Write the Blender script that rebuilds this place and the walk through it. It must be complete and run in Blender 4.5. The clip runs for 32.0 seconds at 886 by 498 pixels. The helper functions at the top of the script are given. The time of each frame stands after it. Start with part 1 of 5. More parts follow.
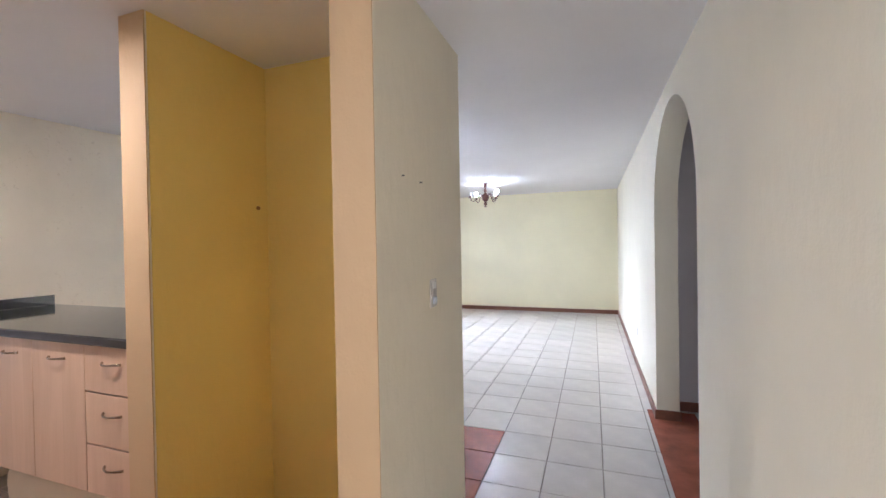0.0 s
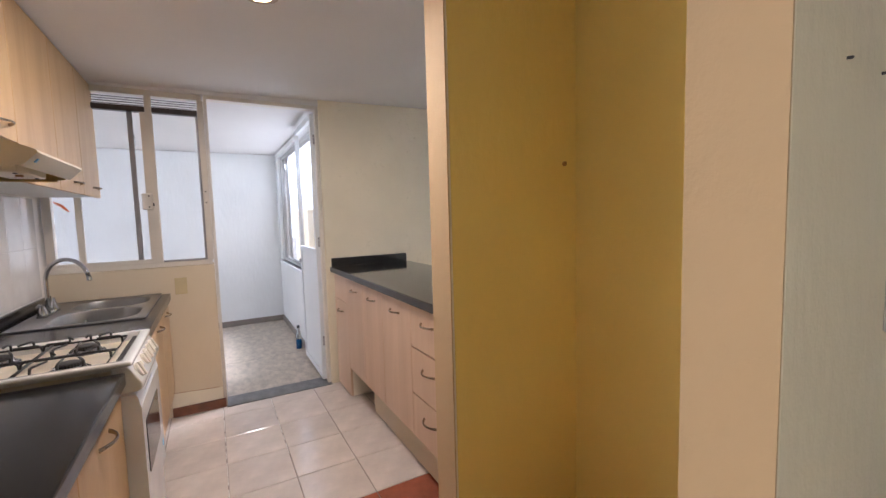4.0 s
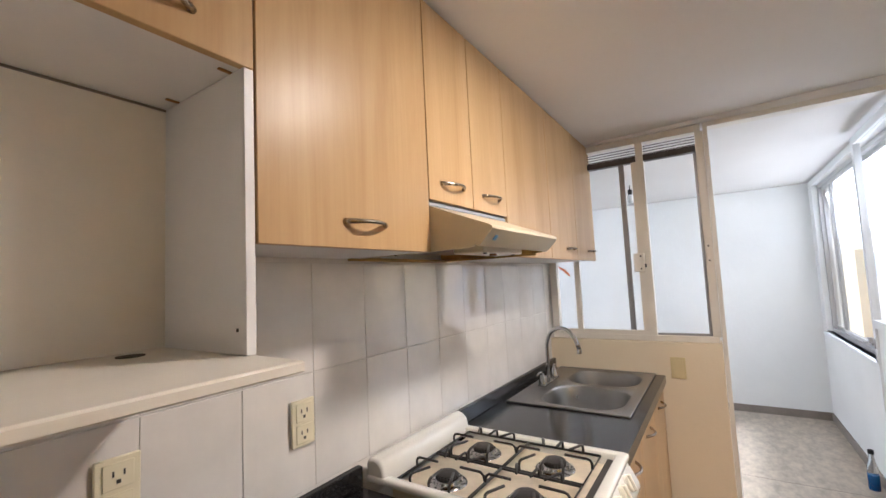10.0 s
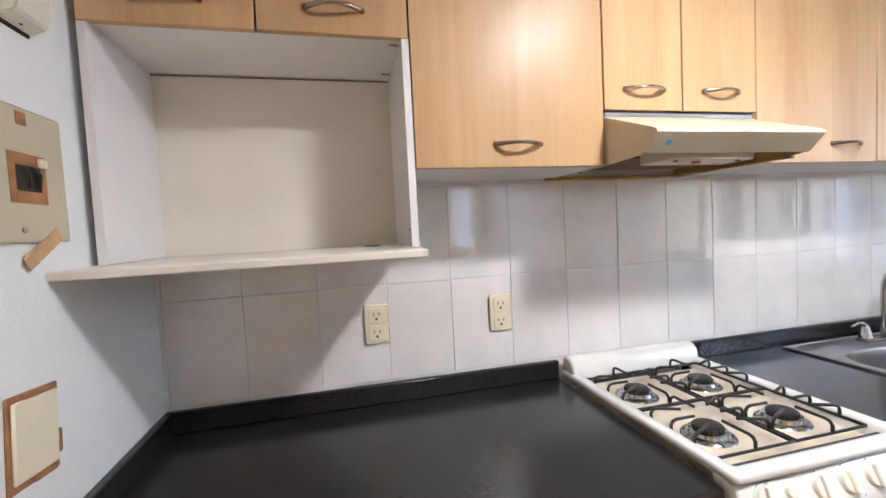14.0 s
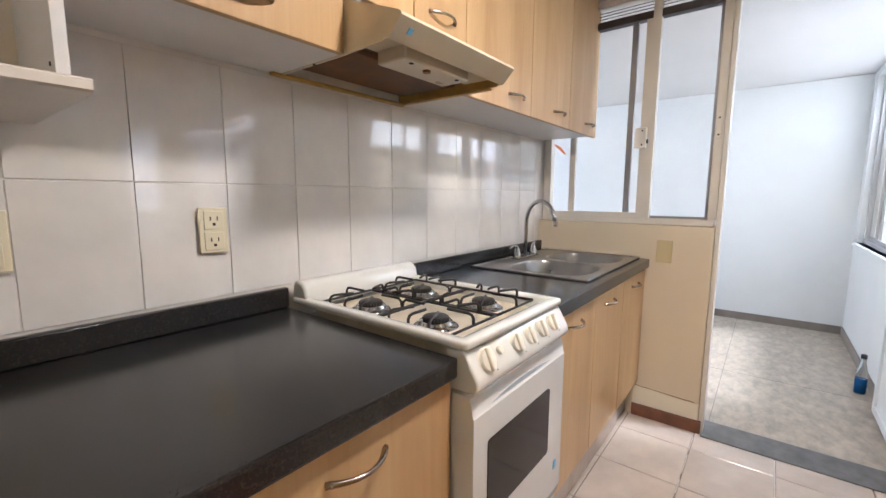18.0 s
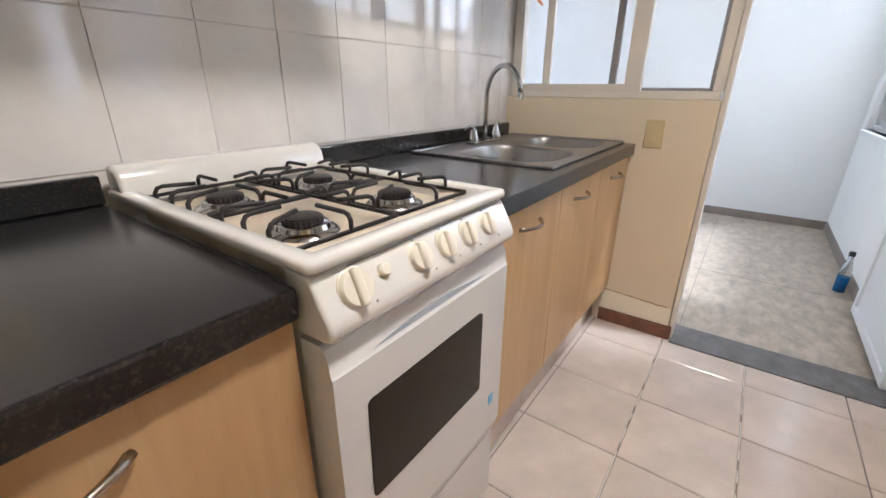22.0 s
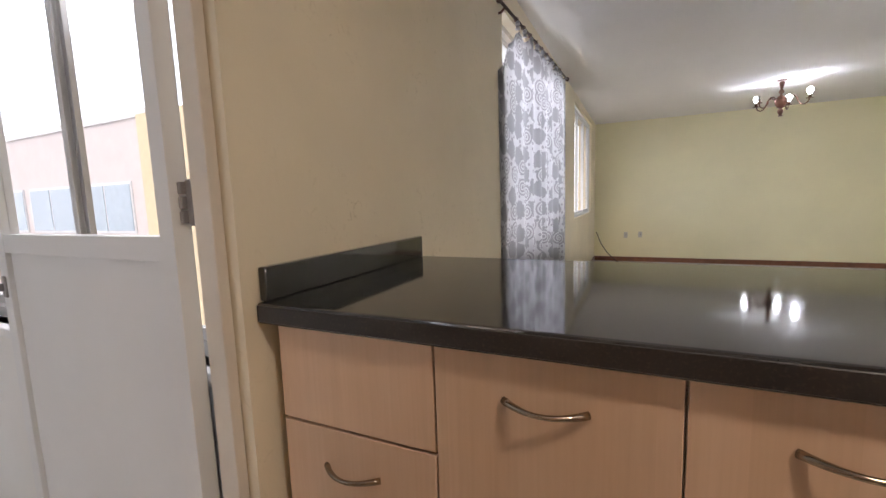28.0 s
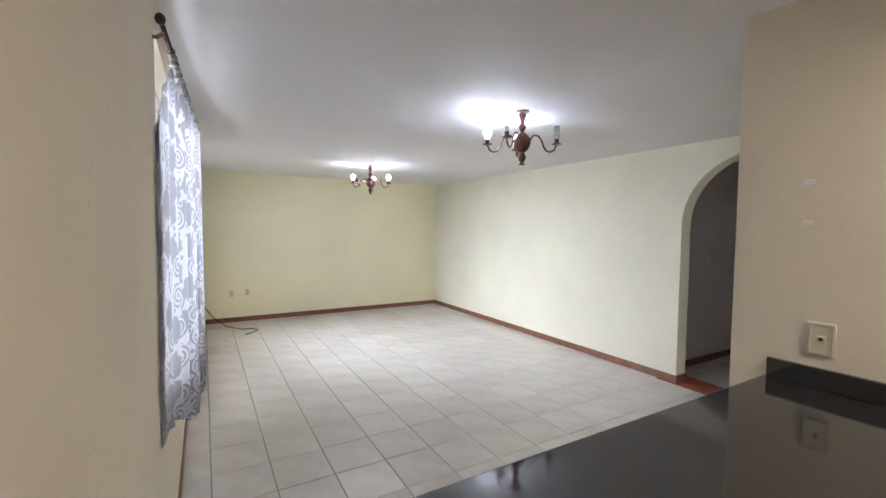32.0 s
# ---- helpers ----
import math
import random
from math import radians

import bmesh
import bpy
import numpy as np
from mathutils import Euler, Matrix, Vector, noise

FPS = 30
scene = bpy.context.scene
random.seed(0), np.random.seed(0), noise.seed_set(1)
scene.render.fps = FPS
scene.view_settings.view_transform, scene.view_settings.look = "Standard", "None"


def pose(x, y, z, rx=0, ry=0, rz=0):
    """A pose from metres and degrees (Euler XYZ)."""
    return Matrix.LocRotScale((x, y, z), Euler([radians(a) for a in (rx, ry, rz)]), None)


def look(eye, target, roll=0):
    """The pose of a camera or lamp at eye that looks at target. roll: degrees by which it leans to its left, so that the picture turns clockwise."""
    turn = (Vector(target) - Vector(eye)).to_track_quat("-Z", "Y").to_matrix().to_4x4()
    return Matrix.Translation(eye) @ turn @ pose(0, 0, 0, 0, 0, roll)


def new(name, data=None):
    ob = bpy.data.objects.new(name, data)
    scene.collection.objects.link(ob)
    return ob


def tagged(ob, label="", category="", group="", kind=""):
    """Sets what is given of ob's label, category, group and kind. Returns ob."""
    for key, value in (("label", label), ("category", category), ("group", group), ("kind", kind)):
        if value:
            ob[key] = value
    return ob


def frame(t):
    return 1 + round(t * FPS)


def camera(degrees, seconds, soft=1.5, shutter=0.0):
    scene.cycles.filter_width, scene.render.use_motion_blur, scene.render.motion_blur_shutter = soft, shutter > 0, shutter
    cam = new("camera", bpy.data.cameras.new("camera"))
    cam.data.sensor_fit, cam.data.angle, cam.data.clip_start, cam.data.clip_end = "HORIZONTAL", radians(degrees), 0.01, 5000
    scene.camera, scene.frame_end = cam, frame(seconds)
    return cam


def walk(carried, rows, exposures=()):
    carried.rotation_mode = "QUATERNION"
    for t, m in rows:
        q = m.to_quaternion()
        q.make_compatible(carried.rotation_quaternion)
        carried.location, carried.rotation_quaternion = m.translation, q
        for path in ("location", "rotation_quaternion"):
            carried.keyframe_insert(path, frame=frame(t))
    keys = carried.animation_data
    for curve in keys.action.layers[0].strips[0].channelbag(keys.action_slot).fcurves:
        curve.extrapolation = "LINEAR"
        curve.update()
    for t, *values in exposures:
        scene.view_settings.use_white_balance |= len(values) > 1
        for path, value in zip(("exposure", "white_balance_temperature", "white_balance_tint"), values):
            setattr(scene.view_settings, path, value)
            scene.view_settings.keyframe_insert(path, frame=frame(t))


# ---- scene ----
cam = camera(93.8, 32.0)
PATH = [
    (0, (1.181, 1.228, 1.388), (0.502, 3.109, 1.368), -1.0),
    (0.5, (1.172, 1.342, 1.398), (0.454, 3.209, 1.383), -0.9),
    (1, (1.163, 1.411, 1.415), (0.35, 3.238, 1.404), -1.1),
    (1.5, (1.158, 1.453, 1.422), (0.219, 3.219, 1.403), -1.0),
    (2, (1.14, 1.488, 1.422), (0.056, 3.169, 1.39), -0.9),
    (2.5, (1.111, 1.523, 1.423), (-0.14, 3.083, 1.365), -0.9),
    (3, (1.061, 1.558, 1.416), (-0.36, 2.962, 1.329), -1.0),
    (3.5, (0.959, 1.616, 1.401), (-0.629, 2.826, 1.282), -1.5),
    (4, (0.836, 1.624, 1.392), (-0.907, 2.592, 1.232), -1.6),
    (4.5, (0.761, 1.664, 1.379), (-1.122, 2.314, 1.197), -0.6),
    (6.5, (0.465, 1.745, 1.318), (-1.505, 1.567, 1.022), 0.6),
    (7, (0.317, 1.693, 1.303), (-1.63, 1.358, 0.989), 0.1),
    (7.5, (0.213, 1.662, 1.285), (-1.696, 1.156, 0.97), -0.3),
    (8, (0.108, 1.648, 1.298), (-1.77, 1.01, 1.04), -0.3),
    (8.5, (0.077, 1.651, 1.298), (-1.773, 0.917, 1.106), -0.7),
    (9, (0.073, 1.663, 1.334), (-1.737, 0.816, 1.255), -2.1),
    (9.5, (0.063, 1.651, 1.438), (-1.662, 0.643, 1.52), -3.0),
    (10, (0.044, 1.634, 1.495), (-1.623, 0.539, 1.645), -2.7),
    (10.5, (0.037, 1.601, 1.504), (-1.577, 0.426, 1.63), -1.9),
    (11, (0.005, 1.614, 1.463), (-1.484, 0.281, 1.529), -2.0),
    (11.5, (-0.041, 1.64, 1.477), (-1.266, 0.059, 1.526), -3.6),
    (12, (-0.143, 1.649, 1.486), (-0.994, -0.158, 1.594), -3.9),
    (12.5, (-0.184, 1.787, 1.506), (-0.722, -0.137, 1.603), -2.2),
    (13, (-0.193, 1.928, 1.52), (-0.601, -0.03, 1.536), -1.9),
    (13.5, (-0.192, 1.973, 1.446), (-0.638, 0.027, 1.336), -2.9),
    (15.5, (-0.175, 1.955, 1.407), (-0.718, 0.031, 1.35), -1.5),
    (16, (-0.177, 1.993, 1.309), (-0.777, 0.093, 1.136), -1.7),
    (16.5, (-0.177, 2.014, 1.267), (-0.937, 0.183, 1.007), -1.6),
    (17, (-0.173, 1.998, 1.237), (-1.161, 0.283, 0.951), -0.6),
    (17.5, (-0.172, 1.911, 1.223), (-1.433, 0.389, 0.922), 0.5),
    (18, (-0.198, 1.827, 1.236), (-1.76, 0.605, 0.978), 0.3),
    (18.5, (-0.234, 1.816, 1.24), (-2.012, 0.921, 1.04), 0.2),
    (19, (-0.265, 1.844, 1.243), (-2.149, 1.195, 1.078), 0.0),
    (19.5, (-0.286, 1.875, 1.251), (-2.207, 1.342, 1.094), -0.3),
    (20, (-0.351, 1.921, 1.253), (-2.209, 1.203, 1.066), -0.4),
    (20.5, (-0.436, 1.917, 1.252), (-2.163, 0.952, 0.957), -0.3),
    (21, (-0.535, 1.836, 1.194), (-2.161, 0.768, 0.732), -0.0),
    (21.5, (-0.598, 1.767, 1.164), (-2.132, 0.639, 0.554), 0.4),
    (22, (-0.609, 1.751, 1.128), (-2.121, 0.662, 0.399), 0.4),
    (22.5, (-0.635, 1.76, 1.091), (-2.255, 0.824, 0.382), 1.1),
    (23, (-0.738, 1.78, 1.074), (-2.485, 0.998, 0.493), 1.3),
    (23.5, (-0.911, 1.773, 1.094), (-2.704, 0.989, 0.683), 1.2),
    (24, (-1.047, 1.764, 1.165), (-2.822, 0.872, 0.933), 0.1),
    (24.5, (-1.142, 1.714, 1.199), (-2.909, 0.787, 1.053), -0.8),
    (26.5, (-1.57, 1.581, 1.176), (-3.559, 1.656, 0.973), 0.5),
    (27, (-1.7, 1.752, 1.18), (-3.495, 2.612, 0.979), 0.2),
    (27.5, (-1.843, 1.821, 1.181), (-3.219, 3.255, 0.96), -1.0),
    (28, (-1.925, 1.885, 1.19), (-2.77, 3.682, 0.952), -1.9),
    (28.5, (-1.992, 1.992, 1.183), (-2.398, 3.933, 0.921), -1.6),
    (29, (-2.106, 2.046, 1.198), (-2.103, 4.022, 0.893), -0.8),
    (29.5, (-2.283, 2.077, 1.261), (-1.895, 4.008, 0.912), -1.3),
    (30, (-2.353, 2.15, 1.332), (-1.79, 4.049, 1.055), -0.8),
    (30.5, (-2.392, 2.257, 1.395), (-1.759, 4.143, 1.194), 0.1),
    (31, (-2.447, 2.344, 1.446), (-1.705, 4.191, 1.25), -0.3),
    (31.5, (-2.485, 2.409, 1.502), (-1.61, 4.2, 1.333), -1.3),
    (32, (-2.482, 2.435, 1.535), (-1.481, 4.164, 1.437), 0.6),
]
EXPOSURES = [(0, 1.25, 5380, 21), (1, 1.25, 5330, 20), (2, 1.0, 5600, 20), (3, 0.78, 5650, 20), (4, 1.0, 5550, 18), (7, 1.16, 5550, 13), (9, 1.18, 5570, 13), (10, 1.2, 5650, 13), (11, 1.12, 5520, 13), (12, 1.45, 5080, 12), (13, 1.62, 5050, 12), (16, 1.65, 5050, 11), (17, 1.5, 5250, 12), (18, 1.32, 5450, 12), (19, 0.98, 5450, 12), (22, 1.24, 5420, 12), (24, 0.95, 5450, 14), (27, 0.78, 6000, 16), (28, 0.45, 6300, 18), (28.5, 0.52, 6450, 19), (29, 0.80, 6200, 20), (30, 0.96, 6000, 16), (31, 0.62, 5850, 16), (32, 0.78, 5800, 16)]
walk(cam, [(t, look(eye, target, roll)) for t, eye, target, roll in PATH], EXPOSURES)

# ---- world, daylight, lamps ----
world = bpy.data.worlds.new("sky")
scene.world = world
world.use_nodes = True
wn, wl = world.node_tree.nodes, world.node_tree.links
sky = wn.new("ShaderNodeTexSky")
sky.sky_type, sky.sun_disc = "NISHITA", False
sky.sun_elevation, sky.sun_rotation = radians(52), radians(200)
sky.air_density, sky.dust_density, sky.ozone_density = 1.0, 9.0, 0.3
wl.new(sky.outputs[0], wn["Background"].inputs[0])
wn["Background"].inputs[1].default_value = 0.09


def lamp(name, kind, m, power, colour, size=0.1, size_y=None, spread=180):
    data = bpy.data.lights.new(name, kind)
    data.energy, data.color = power, colour
    if kind == "AREA":
        data.size, data.spread = size, radians(spread)
        if size_y:
            data.shape, data.size_y = "RECTANGLE", size_y
    elif kind == "SUN":
        data.angle = size
    else:
        data.shadow_soft_size = size
    ob = new(name, data)
    ob.matrix_world = m
    return ob


lamp("sun", "SUN", pose(0, 0, 20, 38, 0, 200), 1.2, (1.0, 0.96, 0.9), radians(12))
DAY = (0.93, 0.97, 1.0)
# daylight that enters through the openings of the facade
lamp("laundry_window_daylight", "AREA", pose(-4.08, 2.578, 1.93, 80, 0, 180), 5.6, DAY, 2.2, 0.42)
lamp("laundry_end_daylight", "AREA", pose(-4.3, -1.36, 1.5, 90, 0, 0), 6.6, DAY, 1.5, 1.1)
lamp("curtain_window_daylight", "AREA", pose(-2.785, 4.95, 1.5, 75, 0, -95), 25, DAY, 1.3, 1.2)
lamp("far_window_daylight", "AREA", pose(-2.785, 8.15, 1.6, 65, 0, -110), 20, DAY, 1.8, 1.3, 84)
# unseen fill lamp added before the closed hall wall; no opening stands there
lamp("entrance_daylight", "AREA", pose(1.05, -0.93, 1.3, 90, 0, 0), 15, (1.0, 0.97, 0.93), 0.8, 1.8)
COOL = (0.80, 0.90, 1.0)
WARM = (1.0, 0.86, 0.69)
ceil_lamp_z = 2.312
lamp("kitchen_downlight", "AREA", pose(-1.10, 1.86, ceil_lamp_z), 12, WARM, 0.17, None, 176)

# ---- materials ----
def nodes_of(name):
    m = bpy.data.materials.new(name)
    m.use_nodes = True
    nt = m.node_tree
    return m, nt.nodes, nt.links, nt.nodes["Principled BSDF"]


def noise_node(nd, ln, scale, detail=4.0, stretch=None, rough=0.55):
    tc = nd.new("ShaderNodeTexCoord")
    mp = nd.new("ShaderNodeMapping")
    if stretch:
        mp.inputs["Scale"].default_value = stretch
    n = nd.new("ShaderNodeTexNoise")
    n.inputs["Scale"].default_value, n.inputs["Detail"].default_value = scale, detail
    n.inputs["Roughness"].default_value = rough
    ln.new(tc.outputs["Object"], mp.inputs[0])
    ln.new(mp.outputs[0], n.inputs["Vector"])
    return n


def ramp(nd, ln, src, stops):
    r = nd.new("ShaderNodeValToRGB")
    el = r.color_ramp.elements
    while len(el) < len(stops):
        el.new(0.5)
    for e, (p, c) in zip(el, stops):
        e.position, e.color = p, (*c, 1)
    ln.new(src, r.inputs[0])
    return r


def shade(c, f):
    return tuple(min(1.0, v * f) for v in c)


def plain(name, colour, rough=0.5, metal=0.0, vary=0.06, scale=6.0, bump=0.0, bump_scale=60.0, coat=0.0, stretch=None, rnd=0.0, spots=None, wipe=0.2):
    """Paint, plastic, metal or stone: a base colour with broad and fine variation, and a fine relief."""
    m, nd, ln, bs = nodes_of(name)
    big = noise_node(nd, ln, scale, 5.0, stretch)
    r = ramp(nd, ln, big.outputs[0], [(0.3, shade(colour, 1 - vary)), (0.7, shade(colour, 1 + vary))])
    out = r.outputs[0]
    if spots:
        sc, lo, hi, col = spots
        sn = noise_node(nd, ln, sc, 3.0)
        sr = nd.new("ShaderNodeMapRange")
        sr.inputs[1].default_value, sr.inputs[2].default_value = lo, hi
        ln.new(sn.outputs[0], sr.inputs[0])
        mx = nd.new("ShaderNodeMix")
        mx.data_type = "RGBA"
        ln.new(sr.outputs[0], mx.inputs[0])
        ln.new(out, mx.inputs[6])
        mx.inputs[7].default_value = (*col, 1)
        out = mx.outputs[2]
    if rnd:
        oi = nd.new("ShaderNodeObjectInfo")
        hs = nd.new("ShaderNodeHueSaturation")
        mr = nd.new("ShaderNodeMapRange")
        mr.inputs[3].default_value, mr.inputs[4].default_value = 1 - rnd, 1 + rnd
        ln.new(oi.outputs["Random"], mr.inputs[0])
        ln.new(mr.outputs[0], hs.inputs["Value"])
        ln.new(out, hs.inputs["Color"])
        out = hs.outputs[0]
    ln.new(out, bs.inputs["Base Color"])
    bs.inputs["Metallic"].default_value = metal
    fine = noise_node(nd, ln, bump_scale, 4.0, stretch)
    rr = nd.new("ShaderNodeMapRange")
    rr.inputs[3].default_value, rr.inputs[4].default_value = max(0.02, rough * (1 - wipe)), min(1.0, rough * (1 + wipe))
    ln.new(big.outputs[0], rr.inputs[0])
    ln.new(rr.outputs[0], bs.inputs["Roughness"])
    if coat:
        bs.inputs["Coat Weight"].default_value, bs.inputs["Coat Roughness"].default_value = coat, 0.06
    if bump:
        b = nd.new("ShaderNodeBump")
        b.inputs["Strength"].default_value, b.inputs["Distance"].default_value = bump, 0.01
        ln.new(fine.outputs[0], b.inputs["Height"])
        ln.new(b.outputs[0], bs.inputs["Normal"])
    return m


def plaster(name, colour, relief=0.45, vary=0.05, scuffs=0.0):
    """Painted trowelled plaster: soft lumps, long trowel dents and a fine grain."""
    m, nd, ln, bs = nodes_of(name)
    big = noise_node(nd, ln, 1.3, 4.0)
    mid = noise_node(nd, ln, 22, 4.0, (1, 1, 0.45))
    fine = noise_node(nd, ln, 110, 3.0)
    r = ramp(nd, ln, big.outputs[0], [(0.25, shade(colour, 1 - vary)), (0.75, shade(colour, 1 + vary))])
    out = r.outputs[0]
    if scuffs:
        sn = noise_node(nd, ln, 30, 4.0, (1, 1, 1), 0.7)
        sn.inputs["Distortion"].default_value = 1.2
        patch = noise_node(nd, ln, 2.6, 3.0)
        pr = nd.new("ShaderNodeMapRange")
        pr.inputs[1].default_value, pr.inputs[2].default_value = 0.42, 0.62
        ln.new(patch.outputs[0], pr.inputs[0])
        cl = nd.new("ShaderNodeMath")
        cl.operation = "MULTIPLY"
        sr = nd.new("ShaderNodeMapRange")
        sr.inputs[1].default_value, sr.inputs[2].default_value, sr.inputs[4].default_value = 0.59, 0.69, scuffs
        ln.new(sn.outputs[0], sr.inputs[0])
        mx = nd.new("ShaderNodeMix")
        mx.data_type = "RGBA"
        ln.new(sr.outputs[0], cl.inputs[0])
        ln.new(pr.outputs[0], cl.inputs[1])
        ln.new(cl.outputs[0], mx.inputs[0])
        ln.new(out, mx.inputs[6])
        mx.inputs[7].default_value = (0.52, 0.44, 0.28, 1)
        out = mx.outputs[2]
    ln.new(out, bs.inputs["Base Color"])
    bs.inputs["Roughness"].default_value = 0.72
    add = nd.new("ShaderNodeMath")
    add.operation = "MULTIPLY_ADD"
    ln.new(fine.outputs[0], add.inputs[0])
    add.inputs[1].default_value = 0.25
    ln.new(mid.outputs[0], add.inputs[2])
    b = nd.new("ShaderNodeBump")
    b.inputs["Strength"].default_value, b.inputs["Distance"].default_value = relief, 0.012
    ln.new(add.outputs[0], b.inputs["Height"])
    ln.new(b.outputs[0], bs.inputs["Normal"])
    return m


def laminate(name, light, dark, rough=0.42, rnd=0.05):
    """Wood-print laminate with upright grain."""
    m, nd, ln, bs = nodes_of(name)
    g1 = noise_node(nd, ln, 8, 5.0, (1.3, 1.3, 0.16), 0.62)
    g1.inputs["Distortion"].default_value = 0.6
    g2 = noise_node(nd, ln, 90, 4.0, (1.5, 1.5, 0.03), 0.5)
    r1 = ramp(nd, ln, g1.outputs[0], [(0.30, dark), (0.66, light)])
    r2 = ramp(nd, ln, g2.outputs[0], [(0.35, (0.965, 0.955, 0.945)), (0.6, (1, 1, 1))])
    mx = nd.new("ShaderNodeMix")
    mx.data_type, mx.blend_type = "RGBA", "MULTIPLY"
    mx.inputs[0].default_value = 1.0
    ln.new(r1.outputs[0], mx.inputs[6])
    ln.new(r2.outputs[0], mx.inputs[7])
    oi = nd.new("ShaderNodeObjectInfo")
    mr = nd.new("ShaderNodeMapRange")
    mr.inputs[3].default_value, mr.inputs[4].default_value = 1 - rnd, 1 + rnd
    ln.new(oi.outputs["Random"], mr.inputs[0])
    hs = nd.new("ShaderNodeHueSaturation")
    ln.new(mr.outputs[0], hs.inputs["Value"])
    ln.new(mx.outputs[2], hs.inputs["Color"])
    ln.new(hs.outputs[0], bs.inputs["Base Color"])
    bs.inputs["Roughness"].default_value = rough
    b = nd.new("ShaderNodeBump")
    b.inputs["Strength"].default_value, b.inputs["Distance"].default_value = 0.08, 0.004
    ln.new(g2.outputs[0], b.inputs["Height"])
    ln.new(b.outputs[0], bs.inputs["Normal"])
    # the print repeats in strips, as if glued up from narrow staves
    tc = nd.new("ShaderNodeTexCoord")
    sx = nd.new("ShaderNodeSeparateXYZ")
    ln.new(tc.outputs["Object"], sx.inputs[0])
    st = nd.new("ShaderNodeMath")
    st.operation = "MULTIPLY"
    st.inputs[1].default_value = 9.5
    ln.new(sx.outputs[0], st.inputs[0])
    wn_ = nd.new("ShaderNodeTexWhiteNoise")
    wn_.noise_dimensions = "1D"
    fl_ = nd.new("ShaderNodeMath")
    fl_.operation = "FLOOR"
    ln.new(st.outputs[0], fl_.inputs[0])
    ln.new(fl_.outputs[0], wn_.inputs["W"])
    stave = ramp(nd, ln, wn_.outputs["Value"], [(0.0, (0.93, 0.92, 0.90)), (1.0, (1, 1, 1))])
    m2 = nd.new("ShaderNodeMix")
    m2.data_type, m2.blend_type = "RGBA", "MULTIPLY"
    m2.inputs[0].default_value = 1.0
    ln.new(hs.outputs[0], m2.inputs[6])
    ln.new(stave.outputs[0], m2.inputs[7])
    ln.new(m2.outputs[2], bs.inputs["Base Color"])
    return m


def glass(name, tint=(1, 1, 1), rough=0.0):
    m, nd, ln, bs = nodes_of(name)
    bs.inputs["Base Color"].default_value = (*tint, 1)
    bs.inputs["Roughness"].default_value = rough
    bs.inputs["Transmission Weight"].default_value = 1.0
    bs.inputs["IOR"].default_value = 1.05 if rough == 0 else 1.2
    return m


def glowing(name, colour, strength):
    m, nd, ln, bs = nodes_of(name)
    bs.inputs["Base Color"].default_value = (*colour, 1)
    bs.inputs["Emission Color"].default_value = (*colour, 1)
    bs.inputs["Emission Strength"].default_value = strength
    return m


M_WALL = plaster("pale_yellow_plaster", (0.80, 0.72, 0.55), 0.28, scuffs=0.10)
M_WALLW = plaster("scuffed_yellow_plaster", (0.80, 0.72, 0.55), 0.16, 0.10, 0.42)
M_LIVING = plaster("pale_lemon_plaster", (0.81, 0.77, 0.615), 0.2)
M_LEMON = plaster("lemon_plaster", (0.82, 0.765, 0.52), 0.2)
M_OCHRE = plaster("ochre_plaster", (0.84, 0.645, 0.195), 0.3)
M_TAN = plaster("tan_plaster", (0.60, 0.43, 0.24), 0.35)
M_CREAM = plaster("cream_paint", (0.71, 0.605, 0.445), 0.2)
M_PATCH = plaster("paler_cream_patch", (0.82, 0.75, 0.60), 0.3)
M_WHITE = plaster("white_plaster", (0.80, 0.81, 0.80), 0.3)
# the dim corridor's shade is put into this greyer wall colour
M_SHADEGREY = plaster("shade_grey_plaster", (0.66, 0.62, 0.60), 0.2)
M_CEIL = plaster("white_ceiling_paint", (0.74, 0.72, 0.70), 0.12, 0.03)
M_KTILE = plain("beige_floor_tile", (0.66, 0.575, 0.505), 0.14, vary=0.11, scale=6, wipe=0.5, bump=0.20, bump_scale=13, rnd=0.06)
M_LTILE = plain("pale_beige_floor_tile", (0.66, 0.62, 0.56), 0.20, vary=0.08, scale=5, bump=0.08, bump_scale=14, rnd=0.05)
M_RED = plain("terracotta_floor_tile", (0.33, 0.10, 0.055), 0.22, vary=0.25, scale=7, bump=0.08, rnd=0.10)
M_GROUT = plain("dark_grout", (0.26, 0.22, 0.19), 0.9, vary=0.25, scale=20, bump=0.3)
M_WTILE = plain("glazed_wall_tile", (0.77, 0.73, 0.685), 0.06, vary=0.07, scale=7, bump=0.02, bump_scale=9, rnd=0.03, coat=0.5)
M_WGROUT = plain("pale_grout", (0.74, 0.70, 0.65), 0.9, vary=0.1)
M_LAUND = plain("mottled_vinyl_floor", (0.46, 0.395, 0.315), 0.45, vary=0.26, scale=11, bump=0.08, stretch=(1, 1.8, 1))
M_BASE = plain("dark_red_skirting", (0.19, 0.075, 0.04), 0.4, vary=0.25, scale=12, stretch=(1, 1, 1))
M_GREYBASE = plain("grey_brown_skirting", (0.24, 0.205, 0.175), 0.5, vary=0.15, scale=10)
M_THRESH = plain("grey_threshold", (0.15, 0.15, 0.15), 0.5, vary=0.3, scale=14)
M_WOOD = laminate("maple_laminate", (0.62, 0.42, 0.215), (0.53, 0.335, 0.158), 0.34)
M_WOOD.node_tree.nodes["Principled BSDF"].inputs["Specular IOR Level"].default_value = 0.24
M_WOODN = laminate("pink_maple_laminate", (0.70, 0.50, 0.35), (0.64, 0.44, 0.295))
